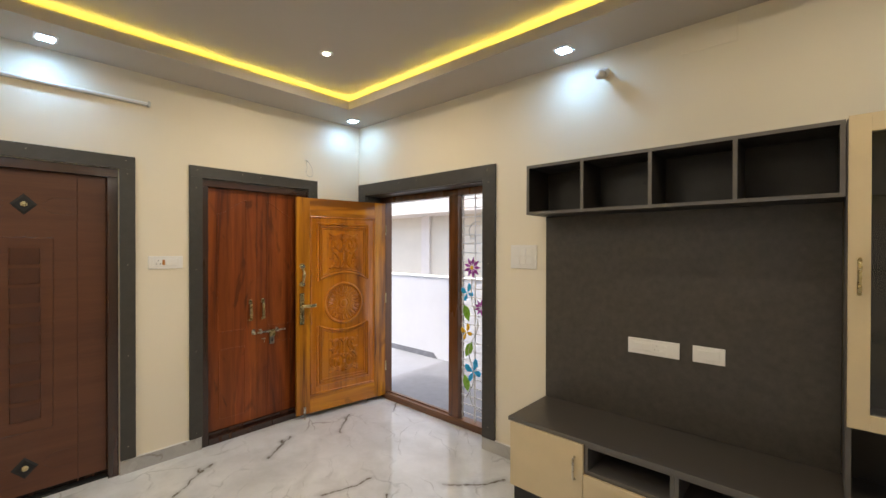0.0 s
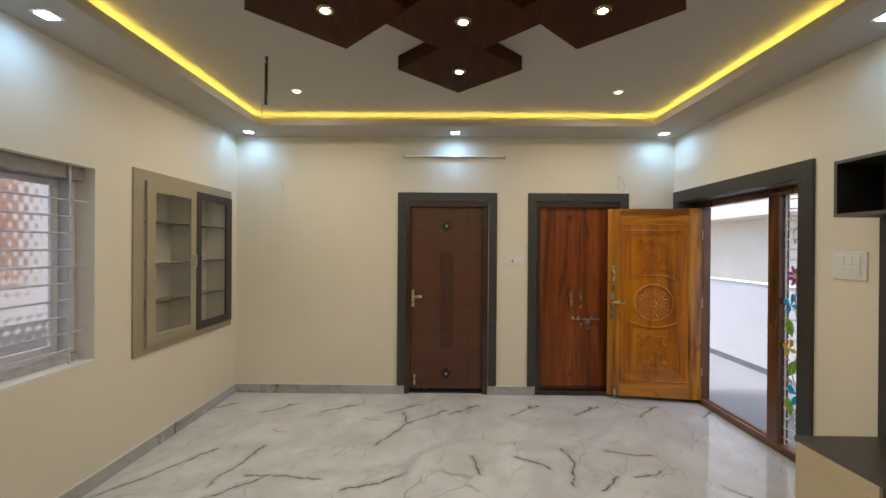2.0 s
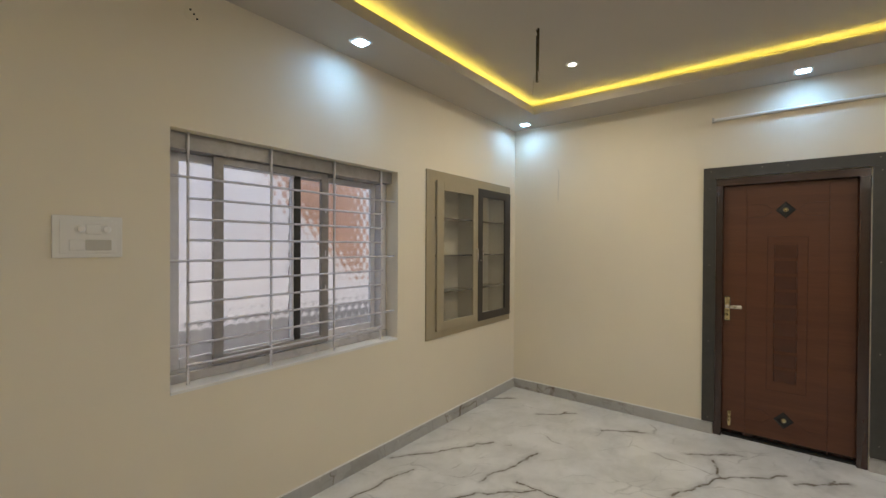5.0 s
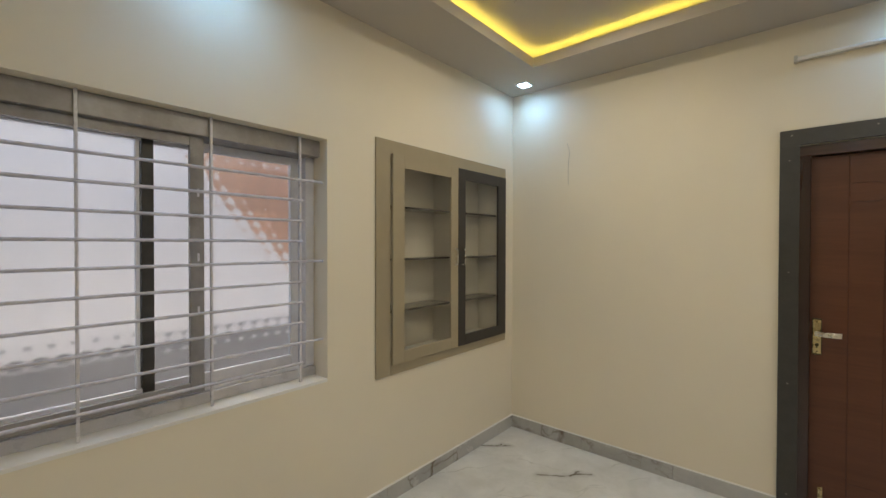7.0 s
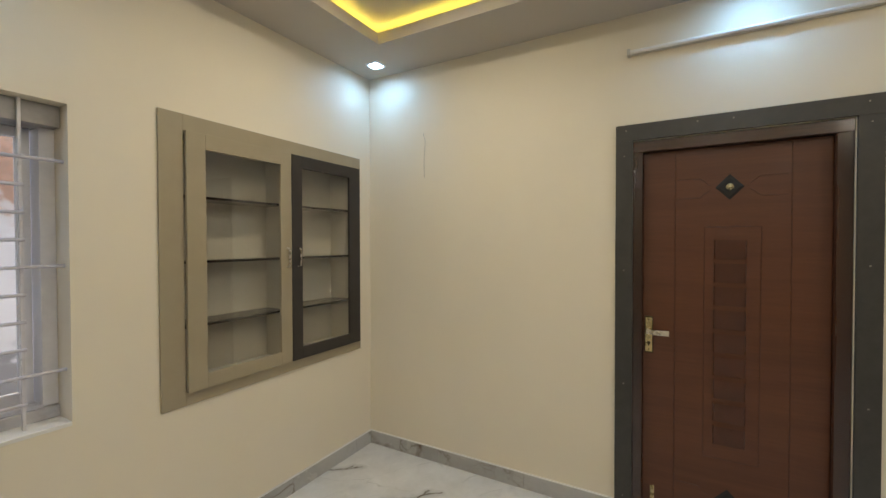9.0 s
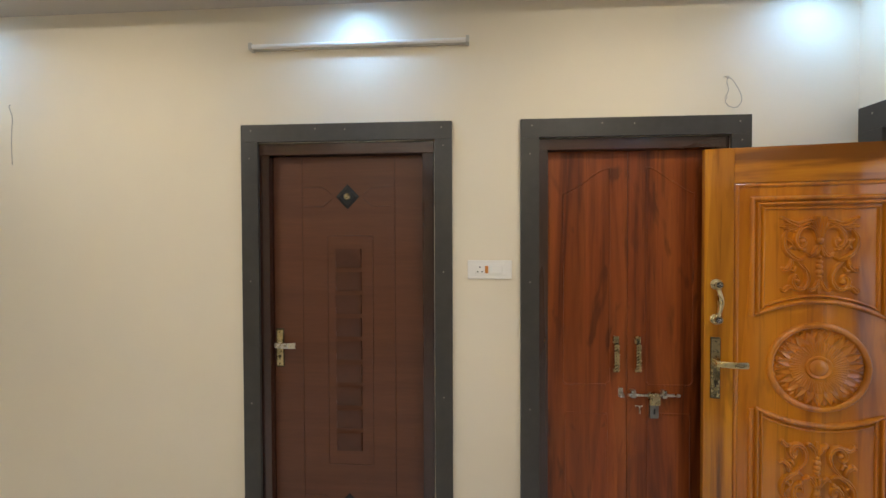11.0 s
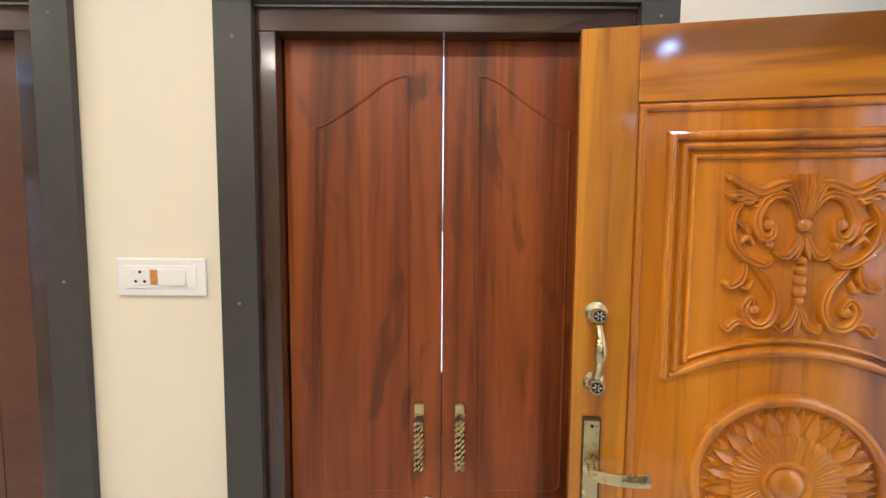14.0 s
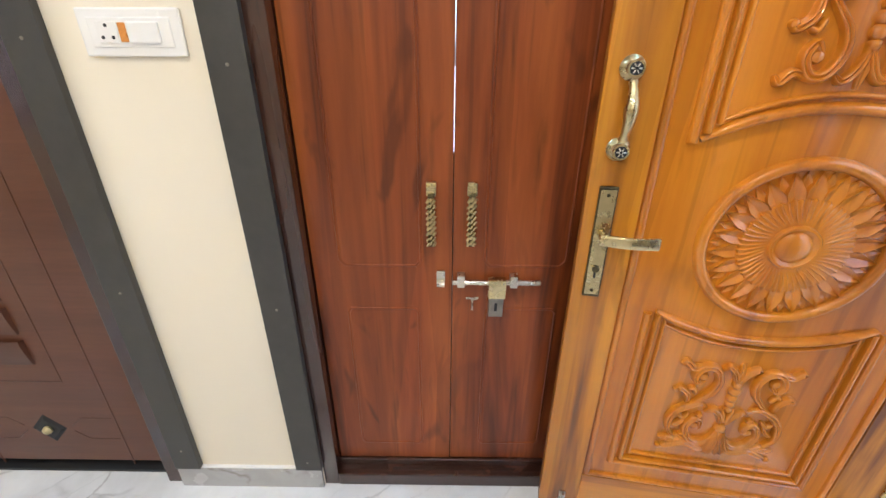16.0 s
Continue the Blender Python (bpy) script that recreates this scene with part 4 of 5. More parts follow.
            ribbon("leaf", S([(0.02, 0.60), (0.05, 0.52), (0.10, 0.46)], 6), 0.012, 0.015)
            # lower volute
            ribbon("scroll", S([(0.64, 0.46), (0.50, 0.38), (0.34, 0.28), (0.30, 0.16), (0.42, 0.06), (0.60, 0.06), (0.70, 0.15), (0.62, 0.22), (0.54, 0.17), (0.59, 0.13)]), 0.020)
            ribbon("leaf", S([(0.70, 0.44), (0.74, 0.34), (0.88, 0.29), (0.94, 0.33)], 6), 0.018, 0.017)
            ribbon("leaf", S([(0.60, 0.34), (0.66, 0.28), (0.76, 0.30)], 6), 0.013, 0.013)
            ribbon("foot_leaf", S([(0.62, 0.05), (0.78, 0.07), (0.90, 0.02), (0.96, 0.06)], 6), 0.018, 0.017)
            ribbon("foot_leaf", S([(0.02, 0.18), (0.10, 0.08), (0.22, 0.03), (0.30, 0.07)], 6), 0.017, 0.017)
            # crest feathers
            for k, (a, b) in enumerate(((0.07, 0.99), (0.17, 0.985), (0.28, 0.965))):
                ribbon("crest_feather", S([(0.02, 0.70), (a * 0.45, 0.84), (a, b)], 6), 0.016, 0.018)
            for a, b, r in ((0.44, 0.68, 0.014), (0.57, 0.15, 0.013), (0.42, 0.56, 0.010), (0.93, 0.31, 0.009), (0.95, 0.97, 0.009)):
                x, z = P(s * a, b)
                part("bud", lathe(B(), [(r, 0.006), (r, 0.001), (r * 0.75, -0.005), (r * 0.1, -0.008)], (x, 0, z), "y", 12), M_GOLD_P, base, smooth=True)
        ribbon("crest_feather", [P(0, 0.70), P(0, 0.85), P(0, 0.985)], 0.014, 0.012)
        ribbon("foot_leaf", [P(0, 0.22), P(0, 0.10), P(0, -0.01)], 0.022, 0.012)

    carving(1.368, 1.712)
    carving(0.368, 0.700, True)
    # pull handle with two rosettes
    pull = part("pull_grip", tube(B(), curve_pts([(0.050, -0.030, 1.375), (0.052, -0.042, 1.350), (0.052, -0.047, 1.322), (0.051, -0.043, 1.290), (0.050, -0.030, 1.262)], 6), [0.0095, 0.0088, 0.0081, 0.0081, 0.0088, 0.0095, 0.0101, 0.0108, 0.0115, 0.0121, 0.0128, 0.0135, 0.0135, 0.0135, 0.0128, 0.0121, 0.0115, 0.0108, 0.0101, 0.0095, 0.0088, 0.0081, 0.0088, 0.0095, 0.0108], 14), M_BRASS, t, "antique brass pull handle", True)
    for z in (1.399, 1.238):
        ros = part("rosette", lathe(B(), [(0.024, 0.0), (0.025, -0.006), (0.020, -0.012), (0.015, -0.016), (0.015, -0.034), (0.017, -0.037), (0.016, -0.040)], (0.049, 0, z), "y", 28), M_BRASS, pull, smooth=True)
        part("rosette_face", lathe(B(), [(0.0125, -0.0395), (0.0125, -0.0408)], (0.049, 0, z), "y", 20), M_BLACK, ros)
        bm = B()
        for k in range(6):
            a = math.pi * k / 3
            tube(bm, [(0.049 + 0.003 * math.cos(a), -0.0412, z + 0.003 * math.sin(a)), (0.049 + 0.010 * math.cos(a), -0.0412, z + 0.010 * math.sin(a))], 0.0017, 6)
        part("rosette_star", bm, M_STEEL, ros)
    lever_handle(t, 0.047, 1.011, 0.118, 0.288, 0.0, M_BRASS, 1)
    stop = part("tower_bolt", bx(0.062, 0.082, -0.008, 0.0, 0.055, 0.115, 0.002), M_STEEL, t, "small steel tower bolt")
    part("bolt_rod", tube(B(), [(0.072, -0.011, 0.002), (0.072, -0.011, 0.11)], 0.006, 12), M_STEEL, stop)
    for z in (0.35, 1.05, 1.75):
        part("hinge", tube(B(), [(0.922, -0.004, z - 0.05), (0.922, -0.004, z + 0.05)], 0.006, 12), M_BRASS, t, "brass butt hinge")

carved_leaf()


def entrance_frame():
    t = thing("door_3", AT_TV, "dark timber entrance frame with a grilled side light", "door frame", kind="structure")
    architrave(t, 0.022, 1.735, 2.212, 0.115, -0.022, wtop=0.115)
    y0, y1 = 0.175, 0.262
    # dark lined reveal
    part("reveal_lining", bx(0.131, 0.139, 0.002, y0, 0.0, 2.098, 0.001), M_CHAR, t)
    part("reveal_lining", bx(1.601, 1.609, 0.002, y0, 0.0, 2.098, 0.001), M_CHAR, t)
    part("reveal_lining", bx(0.139, 1.601, 0.002, y0, 2.090, 2.098, 0.001), M_CHAR, t)
    part("frame_post", bx(0.131, 0.222, y0, y1, 0.0, 2.03, 0.005), M_JAMB, t)
    part("frame_post", bx(1.098, 1.208, y0, y1, 0.065, 2.03, 0.005), M_JAMB, t)
    part("frame_post", bx(1.52, 1.609, y0, y1, 0.0, 2.03, 0.005), M_JAMB, t)
    part("frame_head", bx(0.131, 1.609, y0, y1, 2.03, 2.098, 0.005), M_JAMB, t)
    sill = part("threshold", bx(0.222, 1.52, y0 - 0.005, y1, 0.0, 0.062, 0.006), M_SILL_WOOD, t, "worn timber threshold")
    part("threshold_bead", bx(0.222, 1.098, y0 + 0.03, y0 + 0.05, 0.062, 0.074, 0.003), M_SILL_WOOD, sill)
    part("strike_plate", bx(1.0955, 1.0985, y0 + 0.02, y0 + 0.045, 0.93, 1.06, 0.001), M_BRASS, t)

entrance_frame()


def flower(bm, x, z, r, n, y):
    for k in range(n):
        a = 2 * math.pi * k / n
        c, s = math.cos(a), math.sin(a)
        prism(bm, [(x + r * f * c - w * s, z + r * f * s + w * c) for f, w in ((0.15, 0.0), (0.55, r * 0.17), (1.0, 0.0), (0.55, -r * 0.17))], y - 0.003, y + 0.003)
    return bm


def butterfly(bm, x, z, r, y, tilt=20):
    for s, q in ((1, 1), (-1, 1), (1, -1), (-1, -1)):
        k = 1.0 if q > 0 else 0.72
        pts = [(0.06 * s, 0.02 * q), (0.35 * s, 0.75 * q * k), (0.72 * s, 0.95 * q * k), (0.95 * s, 0.70 * q * k), (0.80 * s, 0.25 * q * k)]
        c, d = math.cos(radians(tilt)), math.sin(radians(tilt))
        prism(bm, [(x + r * (c * a - d * b) * 0.8, z + r * (d * a + c * b)) for a, b in pts], y - 0.003, y + 0.003)
    return bm


def side_grille():
    t = thing("door_grille", pose(0, TV_Y + 0.225, 0), "white steel side grille with coloured flowers and butterflies", "grille")
    for x in (1.222, 1.36, 1.505):
        part("upright", tube(B(), [(x, 0, 0.062), (x, 0, 2.03)], 0.006), M_GRILL, t)
    for k in range(25):
        z = 0.115 + 0.0785 * k
        part("bar", tube(B(), [(1.208, 0, z), (1.52, 0, z)], 0.0048), M_GRILL, t)
    y = -0.012
    part("scroll", tube(B(), [(x, y, z) for x, z in spiral(1.345, 1.665, 0.032, 0.018, 210, -60, 20)] + [(x, y, z) for x, z in spiral(1.372, 1.690, 0.045, 0.115, 240, 60, 24)], 0.004), M_GREYPLATE, t)
    part("scroll", tube(B(), [(x, y, z) for x, z in spiral(1.43, 0.30, 0.11, 0.13, 170, 285, 20)], 0.004), M_GREYPLATE, t)
    part("stem", tube(B(), [(x, y, z) for x, z in curve_pts([(1.27, 0.25), (1.36, 0.45), (1.30, 0.68), (1.40, 0.90), (1.33, 1.12), (1.34, 1.40)])], 0.004), M_GREYPLATE, t)
    part("flower", flower(B(), 1.335, 1.40, 0.092, 9, y), M_PURPLE, t, "purple enamel flower")
    part("flower_eye", lathe(B(), [(0.018, -0.006), (0.012, -0.010)], (1.335, y, 1.40), "y", 14), M_YELLOW, t)
    part("flower", flower(B(), 1.43, 1.06, 0.07, 9, y), M_PURPLE, t, "purple enamel flower")
    part("butterfly", butterfly(B(), 1.285, 1.175, 0.076, y, 25), M_BLUE, t, "blue enamel butterfly")
    part("butterfly", butterfly(B(), 1.275, 0.83, 0.070, y, 25), M_YELLOW, t, "yellow enamel butterfly")
    part("butterfly", butterfly(B(), 1.350, 0.50, 0.098, y, 25), M_BLUE, t, "blue enamel butterfly")
    for x, z, a in ((1.275, 1.00, 20), (1.30, 0.685, -25), (1.275, 0.385, 15)):
        c, d = math.cos(radians(a)), math.sin(radians(a))
        lf = [(0, 0.075), (0.038, 0.03), (0.035, -0.02), (0.0, -0.075), (-0.030, -0.03), (-0.036, 0.025)]
        part("leaf", prism(B(), [(x + c * u - d * v, z + d * u + c * v) for u, v in lf], y - 0.003, y + 0.003), M_GREEN, t, "green enamel leaf")

side_grille()



# ---- window in the south wall ----
def barred_window():
    t = thing("window_1", pose(0, 0, 0), "sliding window with patterned glass behind steel bars", "window", kind="structure")
    X0, X1, Z0, Z1 = 1.827, 3.347, 0.838, 2.103
    part("window_sill", bx(X0 + 0.001, X1 - 0.001, -0.235, 0.003, Z0 - 0.004, Z0 + 0.012, 0.002), M_WHITE, t, "white painted sill")
    frame_part = part("window_frame", bx(X0, X0 + 0.05, -0.245, -0.128, Z0 + 0.062, Z1 - 0.085, 0.003), M_ALU, t, "pale aluminium sliding frame")
    part("frame_side", bx(X1 - 0.045, X1, -0.245, -0.128, Z0 + 0.062, Z1 - 0.085, 0.003), M_ALU, frame_part)
    part("frame_head", bx(X0 + 0.001, X1 - 0.001, -0.245, -0.066, Z1 - 0.085, Z1 - 0.001, 0.004), M_ALUGREY, frame_part)
    part("frame_foot", bx(X0 + 0.001, X1 - 0.001, -0.245, -0.112, Z0 + 0.012, Z0 + 0.060, 0.005), M_TRACK, frame_part)
    for y in (-0.20, -0.165, -0.13):
        part("track_rail", bx(X0 + 0.05, X1 - 0.045, y - 0.003, y + 0.003, Z0 + 0.060, Z0 + 0.072, 0.001), M_ALU, frame_part)

    def sash(x0, x1, y, left, right, rail):
        za, zb = Z0 + 0.073, Z1 - 0.086
        s = part("sash", bx(x0, x0 + 0.042, y - 0.014, y + 0.014, za, zb, 0.003), left, t)
        part("sash_stile", bx(x1 - 0.042, x1, y - 0.014, y + 0.014, za, zb, 0.003), right, s)
        part("sash_rail", bx(x0 + 0.042, x1 - 0.042, y - 0.012, y + 0.012, zb - 0.04, zb, 0.003), rail, s)
        part("sash_rail", bx(x0 + 0.042, x1 - 0.042, y - 0.012, y + 0.012, za, za + 0.05, 0.003), rail, s)
        g = part("pane", bx(x0 + 0.043, x1 - 0.043, y - 0.002, y + 0.002, za + 0.051, zb - 0.041, 0.0), M_PATTERN, s, "patterned translucent glass")
        g.visible_shadow = False

    sash(1.885, 2.602, -0.205, M_ALU, M_BRONZE, M_ALU)
    sash(2.556, 3.297, -0.168, M_BRONZE, M_ALU, M_ALU)
    part("glazing_bead", bx(2.606, 2.618, -0.184, -0.154, Z0 + 0.124, Z1 - 0.127, 0.001), M_ALU, t, "pale glazing bead")
    # half-open insect screen frame on the inner track
    s = part("screen_sash", bx(2.385, 2.440, -0.122, -0.096, Z0 + 0.073, Z1 - 0.086, 0.003), M_ALUGREY, t, "grey insect screen frame")
    part("screen_stile", bx(3.060, 3.112, -0.122, -0.096, Z0 + 0.073, Z1 - 0.086, 0.003), M_ALUGREY, s)
    part("screen_rail", bx(2.440, 3.060, -0.120, -0.098, Z1 - 0.126, Z1 - 0.086, 0.003), M_ALUGREY, s)
    part("screen_rail", bx(2.440, 3.060, -0.120, -0.098, Z0 + 0.073, Z0 + 0.118, 0.003), M_ALUGREY, s)
    for z in (1.25, 1.48, 1.76):
        part("sticker", bx(2.404, 2.413, -0.0955, -0.0945, z, z + 0.034, 0.0), M_UPRIGHT, s)

barred_window()


def window_bars():
    t = thing("window_grille", pose(0, -0.05, 0), "lilac-grey painted steel window grille of round bars", "grille")
    for x in (1.953, 2.372, 2.814, 3.251):
        part("upright", bx(x - 0.005, x + 0.005, -0.009, 0.004, 0.851, 2.102, 0.001), M_UPRIGHT, t)
    for k in range(10):
        z = 1.880 - 0.1033 * k
        lug = k in (0, 4, 8)
        part("bar", tube(B(), [(1.829 if lug else 1.945, 0.009, z), (3.345 if lug else 3.26, 0.009, z)], 0.0068, 10), M_BAR, t, smooth=True)

window_bars()


# ---- niche cabinet in the south wall ----
def niche_cabinet():
    t = thing("niche_cabinet", pose(0, 0, 0), "taupe wall cabinet with two glazed doors and glass shelves", "cabinet")
    part("body_back", bx(0.205, 1.435, -0.215, -0.205, 0.835, 2.095, 0.001), M_CABIN, t)
    part("body_side", bx(0.201, 0.215, -0.205, 0.0, 0.832, 2.098, 0.001), M_CABIN, t)
    part("body_side", bx(1.425, 1.439, -0.205, 0.0, 0.832, 2.098, 0.001), M_CABIN, t)
    part("body_top", bx(0.215, 1.425, -0.205, 0.0, 2.084, 2.098, 0.001), M_CABIN, t)
    part("body_foot", bx(0.215, 1.425, -0.205, 0.0, 0.832, 0.846, 0.001), M_CABIN, t)
    part("body_divider", bx(0.762, 0.778, -0.205, -0.02, 0.846, 2.084, 0.001), M_CABIN, t)
    for x0, x1, z0, z1 in ((0.13, 0.205, 0.765, 2.178), (1.398, 1.508, 0.765, 2.178), (0.205, 1.398, 2.098, 2.178), (0.205, 1.398, 0.765, 0.832)):
        part("face_frame", bx(x0, x1, 0.0, 0.013, z0, z1, 0.0015), M_TAUPE, t)
    for z in (1.788, 1.462, 1.140):
        for x0, x1 in ((0.216, 0.761), (0.779, 1.424)):
            part("glass_shelf", bx(x0, x1, -0.203, -0.022, z - 0.008, z + 0.006, 0.001), M_SHELF, t, "smoked glass shelf")

    def glazed(x0, x1, a, b, y0, y1, mat, handle_x, label):
        d = part("door", bx(x0, a, y0, y1, 0.828, 2.098, 0.0015), mat, t, label)
        part("door_stile", bx(b, x1, y0, y1, 0.828, 2.098, 0.0015), mat, d)
        part("door_rail", bx(a, b, y0, y1, 2.020, 2.098, 0.0015), mat, d)
        part("door_rail", bx(a, b, y0, y1, 0.828, 0.902, 0.0015), mat, d)
        g = part("pane", bx(a - 0.004, b + 0.004, y0 + 0.004, y0 + 0.008, 0.898, 2.024, 0.0), M_GLASS, d)
        g.visible_shadow = False
        h = part("handle", tube(B(), curve_pts([(handle_x, y1, 1.525), (handle_x, y1 + 0.022, 1.515), (handle_x, y1 + 0.024, 1.467), (handle_x, y1 + 0.022, 1.42), (handle_x, y1, 1.41)], 4), 0.005), M_STEEL, d, "slim steel handle")

    glazed(0.775, 1.394, 0.852, 1.300, 0.0145, 0.033, M_TAUPE, 0.810, "taupe framed glass door")
    glazed(0.155, 0.769, 0.265, 0.692, 0.0145, 0.033, M_CABDARK, 0.725, "black framed glass door")

niche_cabinet()


# ---- entertainment unit on the north wall ----
Y = TV_Y
def display_shelf():
    t = thing("display_shelf", pose(0, 0, 0), "dark laminate wall shelf with four empty open compartments", "shelf")
    x0, x1, y0, z0, z1, e = 2.162, 3.642, 4.497, 1.786, 2.100, 0.018
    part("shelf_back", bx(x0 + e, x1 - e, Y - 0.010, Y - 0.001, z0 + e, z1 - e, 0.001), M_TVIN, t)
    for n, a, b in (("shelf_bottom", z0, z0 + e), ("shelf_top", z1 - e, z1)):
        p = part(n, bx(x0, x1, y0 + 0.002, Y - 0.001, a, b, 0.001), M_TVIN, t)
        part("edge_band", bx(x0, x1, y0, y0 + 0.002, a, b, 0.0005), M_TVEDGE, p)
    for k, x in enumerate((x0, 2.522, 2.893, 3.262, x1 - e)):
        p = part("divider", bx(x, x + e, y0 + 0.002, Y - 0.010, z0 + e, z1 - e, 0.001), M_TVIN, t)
        part("edge_band", bx(x, x + e, y0, y0 + 0.002, z0 + e, z1 - e, 0.0005), M_TVEDGE, p)
    part("cable_hole", lathe(B(), [(0.009, 0), (0.009, -0.002)], (2.80, Y - 0.010, 1.955), "y", 14), M_BLACK, t)

display_shelf()
panel = tagged(part("wall_panel", bx(2.166, 3.642, Y - 0.020, Y - 0.001, 0.553, 1.785, 0.0015), M_TV), "dark charcoal laminate panel behind the television place", "wall panel")
top = tagged(part("worktop", bx(2.170, 4.26, 4.287, Y - 0.001, 0.530, 0.552, 0.001), M_TV), "long dark laminate ledge over the low cabinets", "worktop")
part("edge_band", bx(2.170, 4.26, 4.284, 4.287, 0.530, 0.552, 0.0005), M_TVEDGE, top)
part("edge_band", bx(2.167, 2.170, 4.284, Y - 0.001, 0.530, 0.552, 0.0005), M_TVEDGE, top)


def low_cabinet(x0, x1, kind):
    y0 = 4.293
    t = thing("low_cabinet", pose(0, 0, 0), "cream fronted low cabinet under the dark ledge" if kind == "door" else "low cabinet with an open niche over a cream drawer", "cabinet", "low cabinets under the ledge")
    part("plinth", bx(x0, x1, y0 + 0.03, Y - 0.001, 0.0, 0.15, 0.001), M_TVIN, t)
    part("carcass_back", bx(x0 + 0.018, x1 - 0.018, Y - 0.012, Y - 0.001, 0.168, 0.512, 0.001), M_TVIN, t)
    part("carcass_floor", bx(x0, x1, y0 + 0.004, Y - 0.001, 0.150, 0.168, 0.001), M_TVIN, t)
    part("carcass_top", bx(x0, x1, y0 + 0.002, Y - 0.001, 0.512, 0.530, 0.001), M_TVEDGE, t)
    for a in (x0, x1 - 0.018):
        part("carcass_side", bx(a, a + 0.018, y0 + 0.002, Y - 0.001, 0.168, 0.512, 0.001), M_TVEDGE, t)
    if kind == "door":
        d = part("door", bx(x0 + 0.001, x1 - 0.001, y0 - 0.018, y0, 0.152, 0.528, 0.0015), M_CREAM, t, "cream laminate door")
        part("handle", tube(B(), curve_pts([(x1 - 0.045, y0 - 0.018, 0.455), (x1 - 0.045, y0 - 0.040, 0.447), (x1 - 0.045, y0 - 0.042, 0.395), (x1 - 0.045, y0 - 0.040, 0.343), (x1 - 0.045, y0 - 0.018, 0.335)], 4), 0.006), M_STEEL, d, "slim steel handle")
    else:
        part("niche_floor", bx(x0 + 0.018, x1 - 0.018, y0 + 0.002, Y - 0.012, 0.372, 0.390, 0.001), M_TVEDGE, t)
        d = part("drawer_front", bx(x0 + 0.001, x1 - 0.001, y0 - 0.018, y0, 0.152, 0.371, 0.0015), M_CREAM, t, "cream laminate drawer front")
        part("handle", tube(B(), [((x0 + x1) / 2 - 0.06, y0 - 0.035, 0.30), ((x0 + x1) / 2 + 0.06, y0 - 0.035, 0.30)], 0.006), M_STEEL, d, "slim steel handle")

low_cabinet(2.187, 2.640, "door")
low_cabinet(2.641, 3.070, "niche")
low_cabinet(3.071, 3.650, "niche")
low_cabinet(3.651, 4.250, "niche")


def tall_cabinet():
    t = thing("glass_cabinet", pose(0, 0, 0), "cream framed glazed wall cabinet over an open dark niche", "cabinet")
    x0, x1, y0, z0, z1 = 3.645, 4.250, 4.497, 0.860, 2.100
    for a in (x0, x1 - 0.018):
        part("side_panel", bx(a, a + 0.018, y0 + 0.002, Y - 0.001, 0.553, z1, 0.001), M_TVEDGE, t)
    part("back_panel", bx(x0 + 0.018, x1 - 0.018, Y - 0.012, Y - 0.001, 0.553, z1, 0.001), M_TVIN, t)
    part("top_panel", bx(x0 + 0.018, x1 - 0.018, y0 + 0.002, Y - 0.012, z1 - 0.018, z1, 0.001), M_TV, t)
    part("floor_panel", bx(x0 + 0.018, x1 - 0.018, y0 + 0.002, Y - 0.012, z0, z0 + 0.018, 0.001), M_TV, t)
    for z in (1.20, 1.48, 1.78):
        part("shelf", bx(x0 + 0.018, x1 - 0.018, y0 + 0.03, Y - 0.012, z, z + 0.010, 0.001), M_SHELF, t)
    d = part("door", bx(x0 + 0.004, 3.714, y0 - 0.018, y0, 0.857, 2.108, 0.0015), M_CREAM, t, "cream framed glass door")
    part("door_stile", bx(4.182, x1, y0 - 0.018, y0, 0.857, 2.108, 0.0015), M_CREAM, d)
    part("door_rail", bx(3.714, 4.182, y0 - 0.018, y0, 2.036, 2.108, 0.0015), M_CREAM, d)
    part("door_rail", bx(3.714, 4.182, y0 - 0.018, y0, 0.857, 0.918, 0.0015), M_CREAM, d)
    g = part("pane", bx(3.710, 4.186, y0 - 0.010, y0 - 0.006, 0.914, 2.040, 0.0), M_GLASS, d)
    g.visible_shadow = False
    part("handle", tube(B(), curve_pts([(3.682, y0 - 0.018, 1.535), (3.682, y0 - 0.042, 1.525), (3.682, y0 - 0.045, 1.465), (3.682, y0 - 0.042, 1.405), (3.682, y0 - 0.018, 1.395)], 4), 0.007), M_BRASS, d, "slim champagne handle")

tall_cabinet()


# ---- switches and fixtures ----
# raised discs whose darker colour stands for the shade in socket holes
def socket_holes(bm, x, z, y, r=0.0038):
    for dx, dz in ((0, 0.013), (-0.011, -0.010), (0.011, -0.010)):
        lathe(bm, [(r, 0.0), (r, -0.0008)], (x + dx, y, z + dz), "y", 8)
    return bm


def plate(m, x0, x1, z0, z1, label):
    t = thing("switch_plate", m, label, "switch")
    part("backplate", bx(x0, x1, -0.009, 0.0, z0, z1, 0.004), M_SWITCH, t)
    part("inner_frame", bx(x0 + 0.022, x1 - 0.022, -0.0115, -0.008, z0 + 0.018, z1 - 0.018, 0.002), M_SWITCH, t)
    return t

t = plate(AT_DOORS, 2.932, 3.151, 1.415, 1.508, "white switch plate with socket, amber indicator and rocker")
part("socket", bx(2.972, 3.014, -0.0135, -0.010, 1.441, 1.482, 0.0015), M_SWITCH, t)
part("socket_holes", socket_holes(B(), 2.993, 1.4615, -0.0135), M_BLACK, t)
part("indicator", bx(3.018, 3.034, -0.0135, -0.010, 1.443, 1.480, 0.001), M_AMBER, t, "amber indicator lens")
part("rocker", bx(3.038, 3.105, -0.0165, -0.010, 1.441, 1.482, 0.003), M_SWITCH, t)

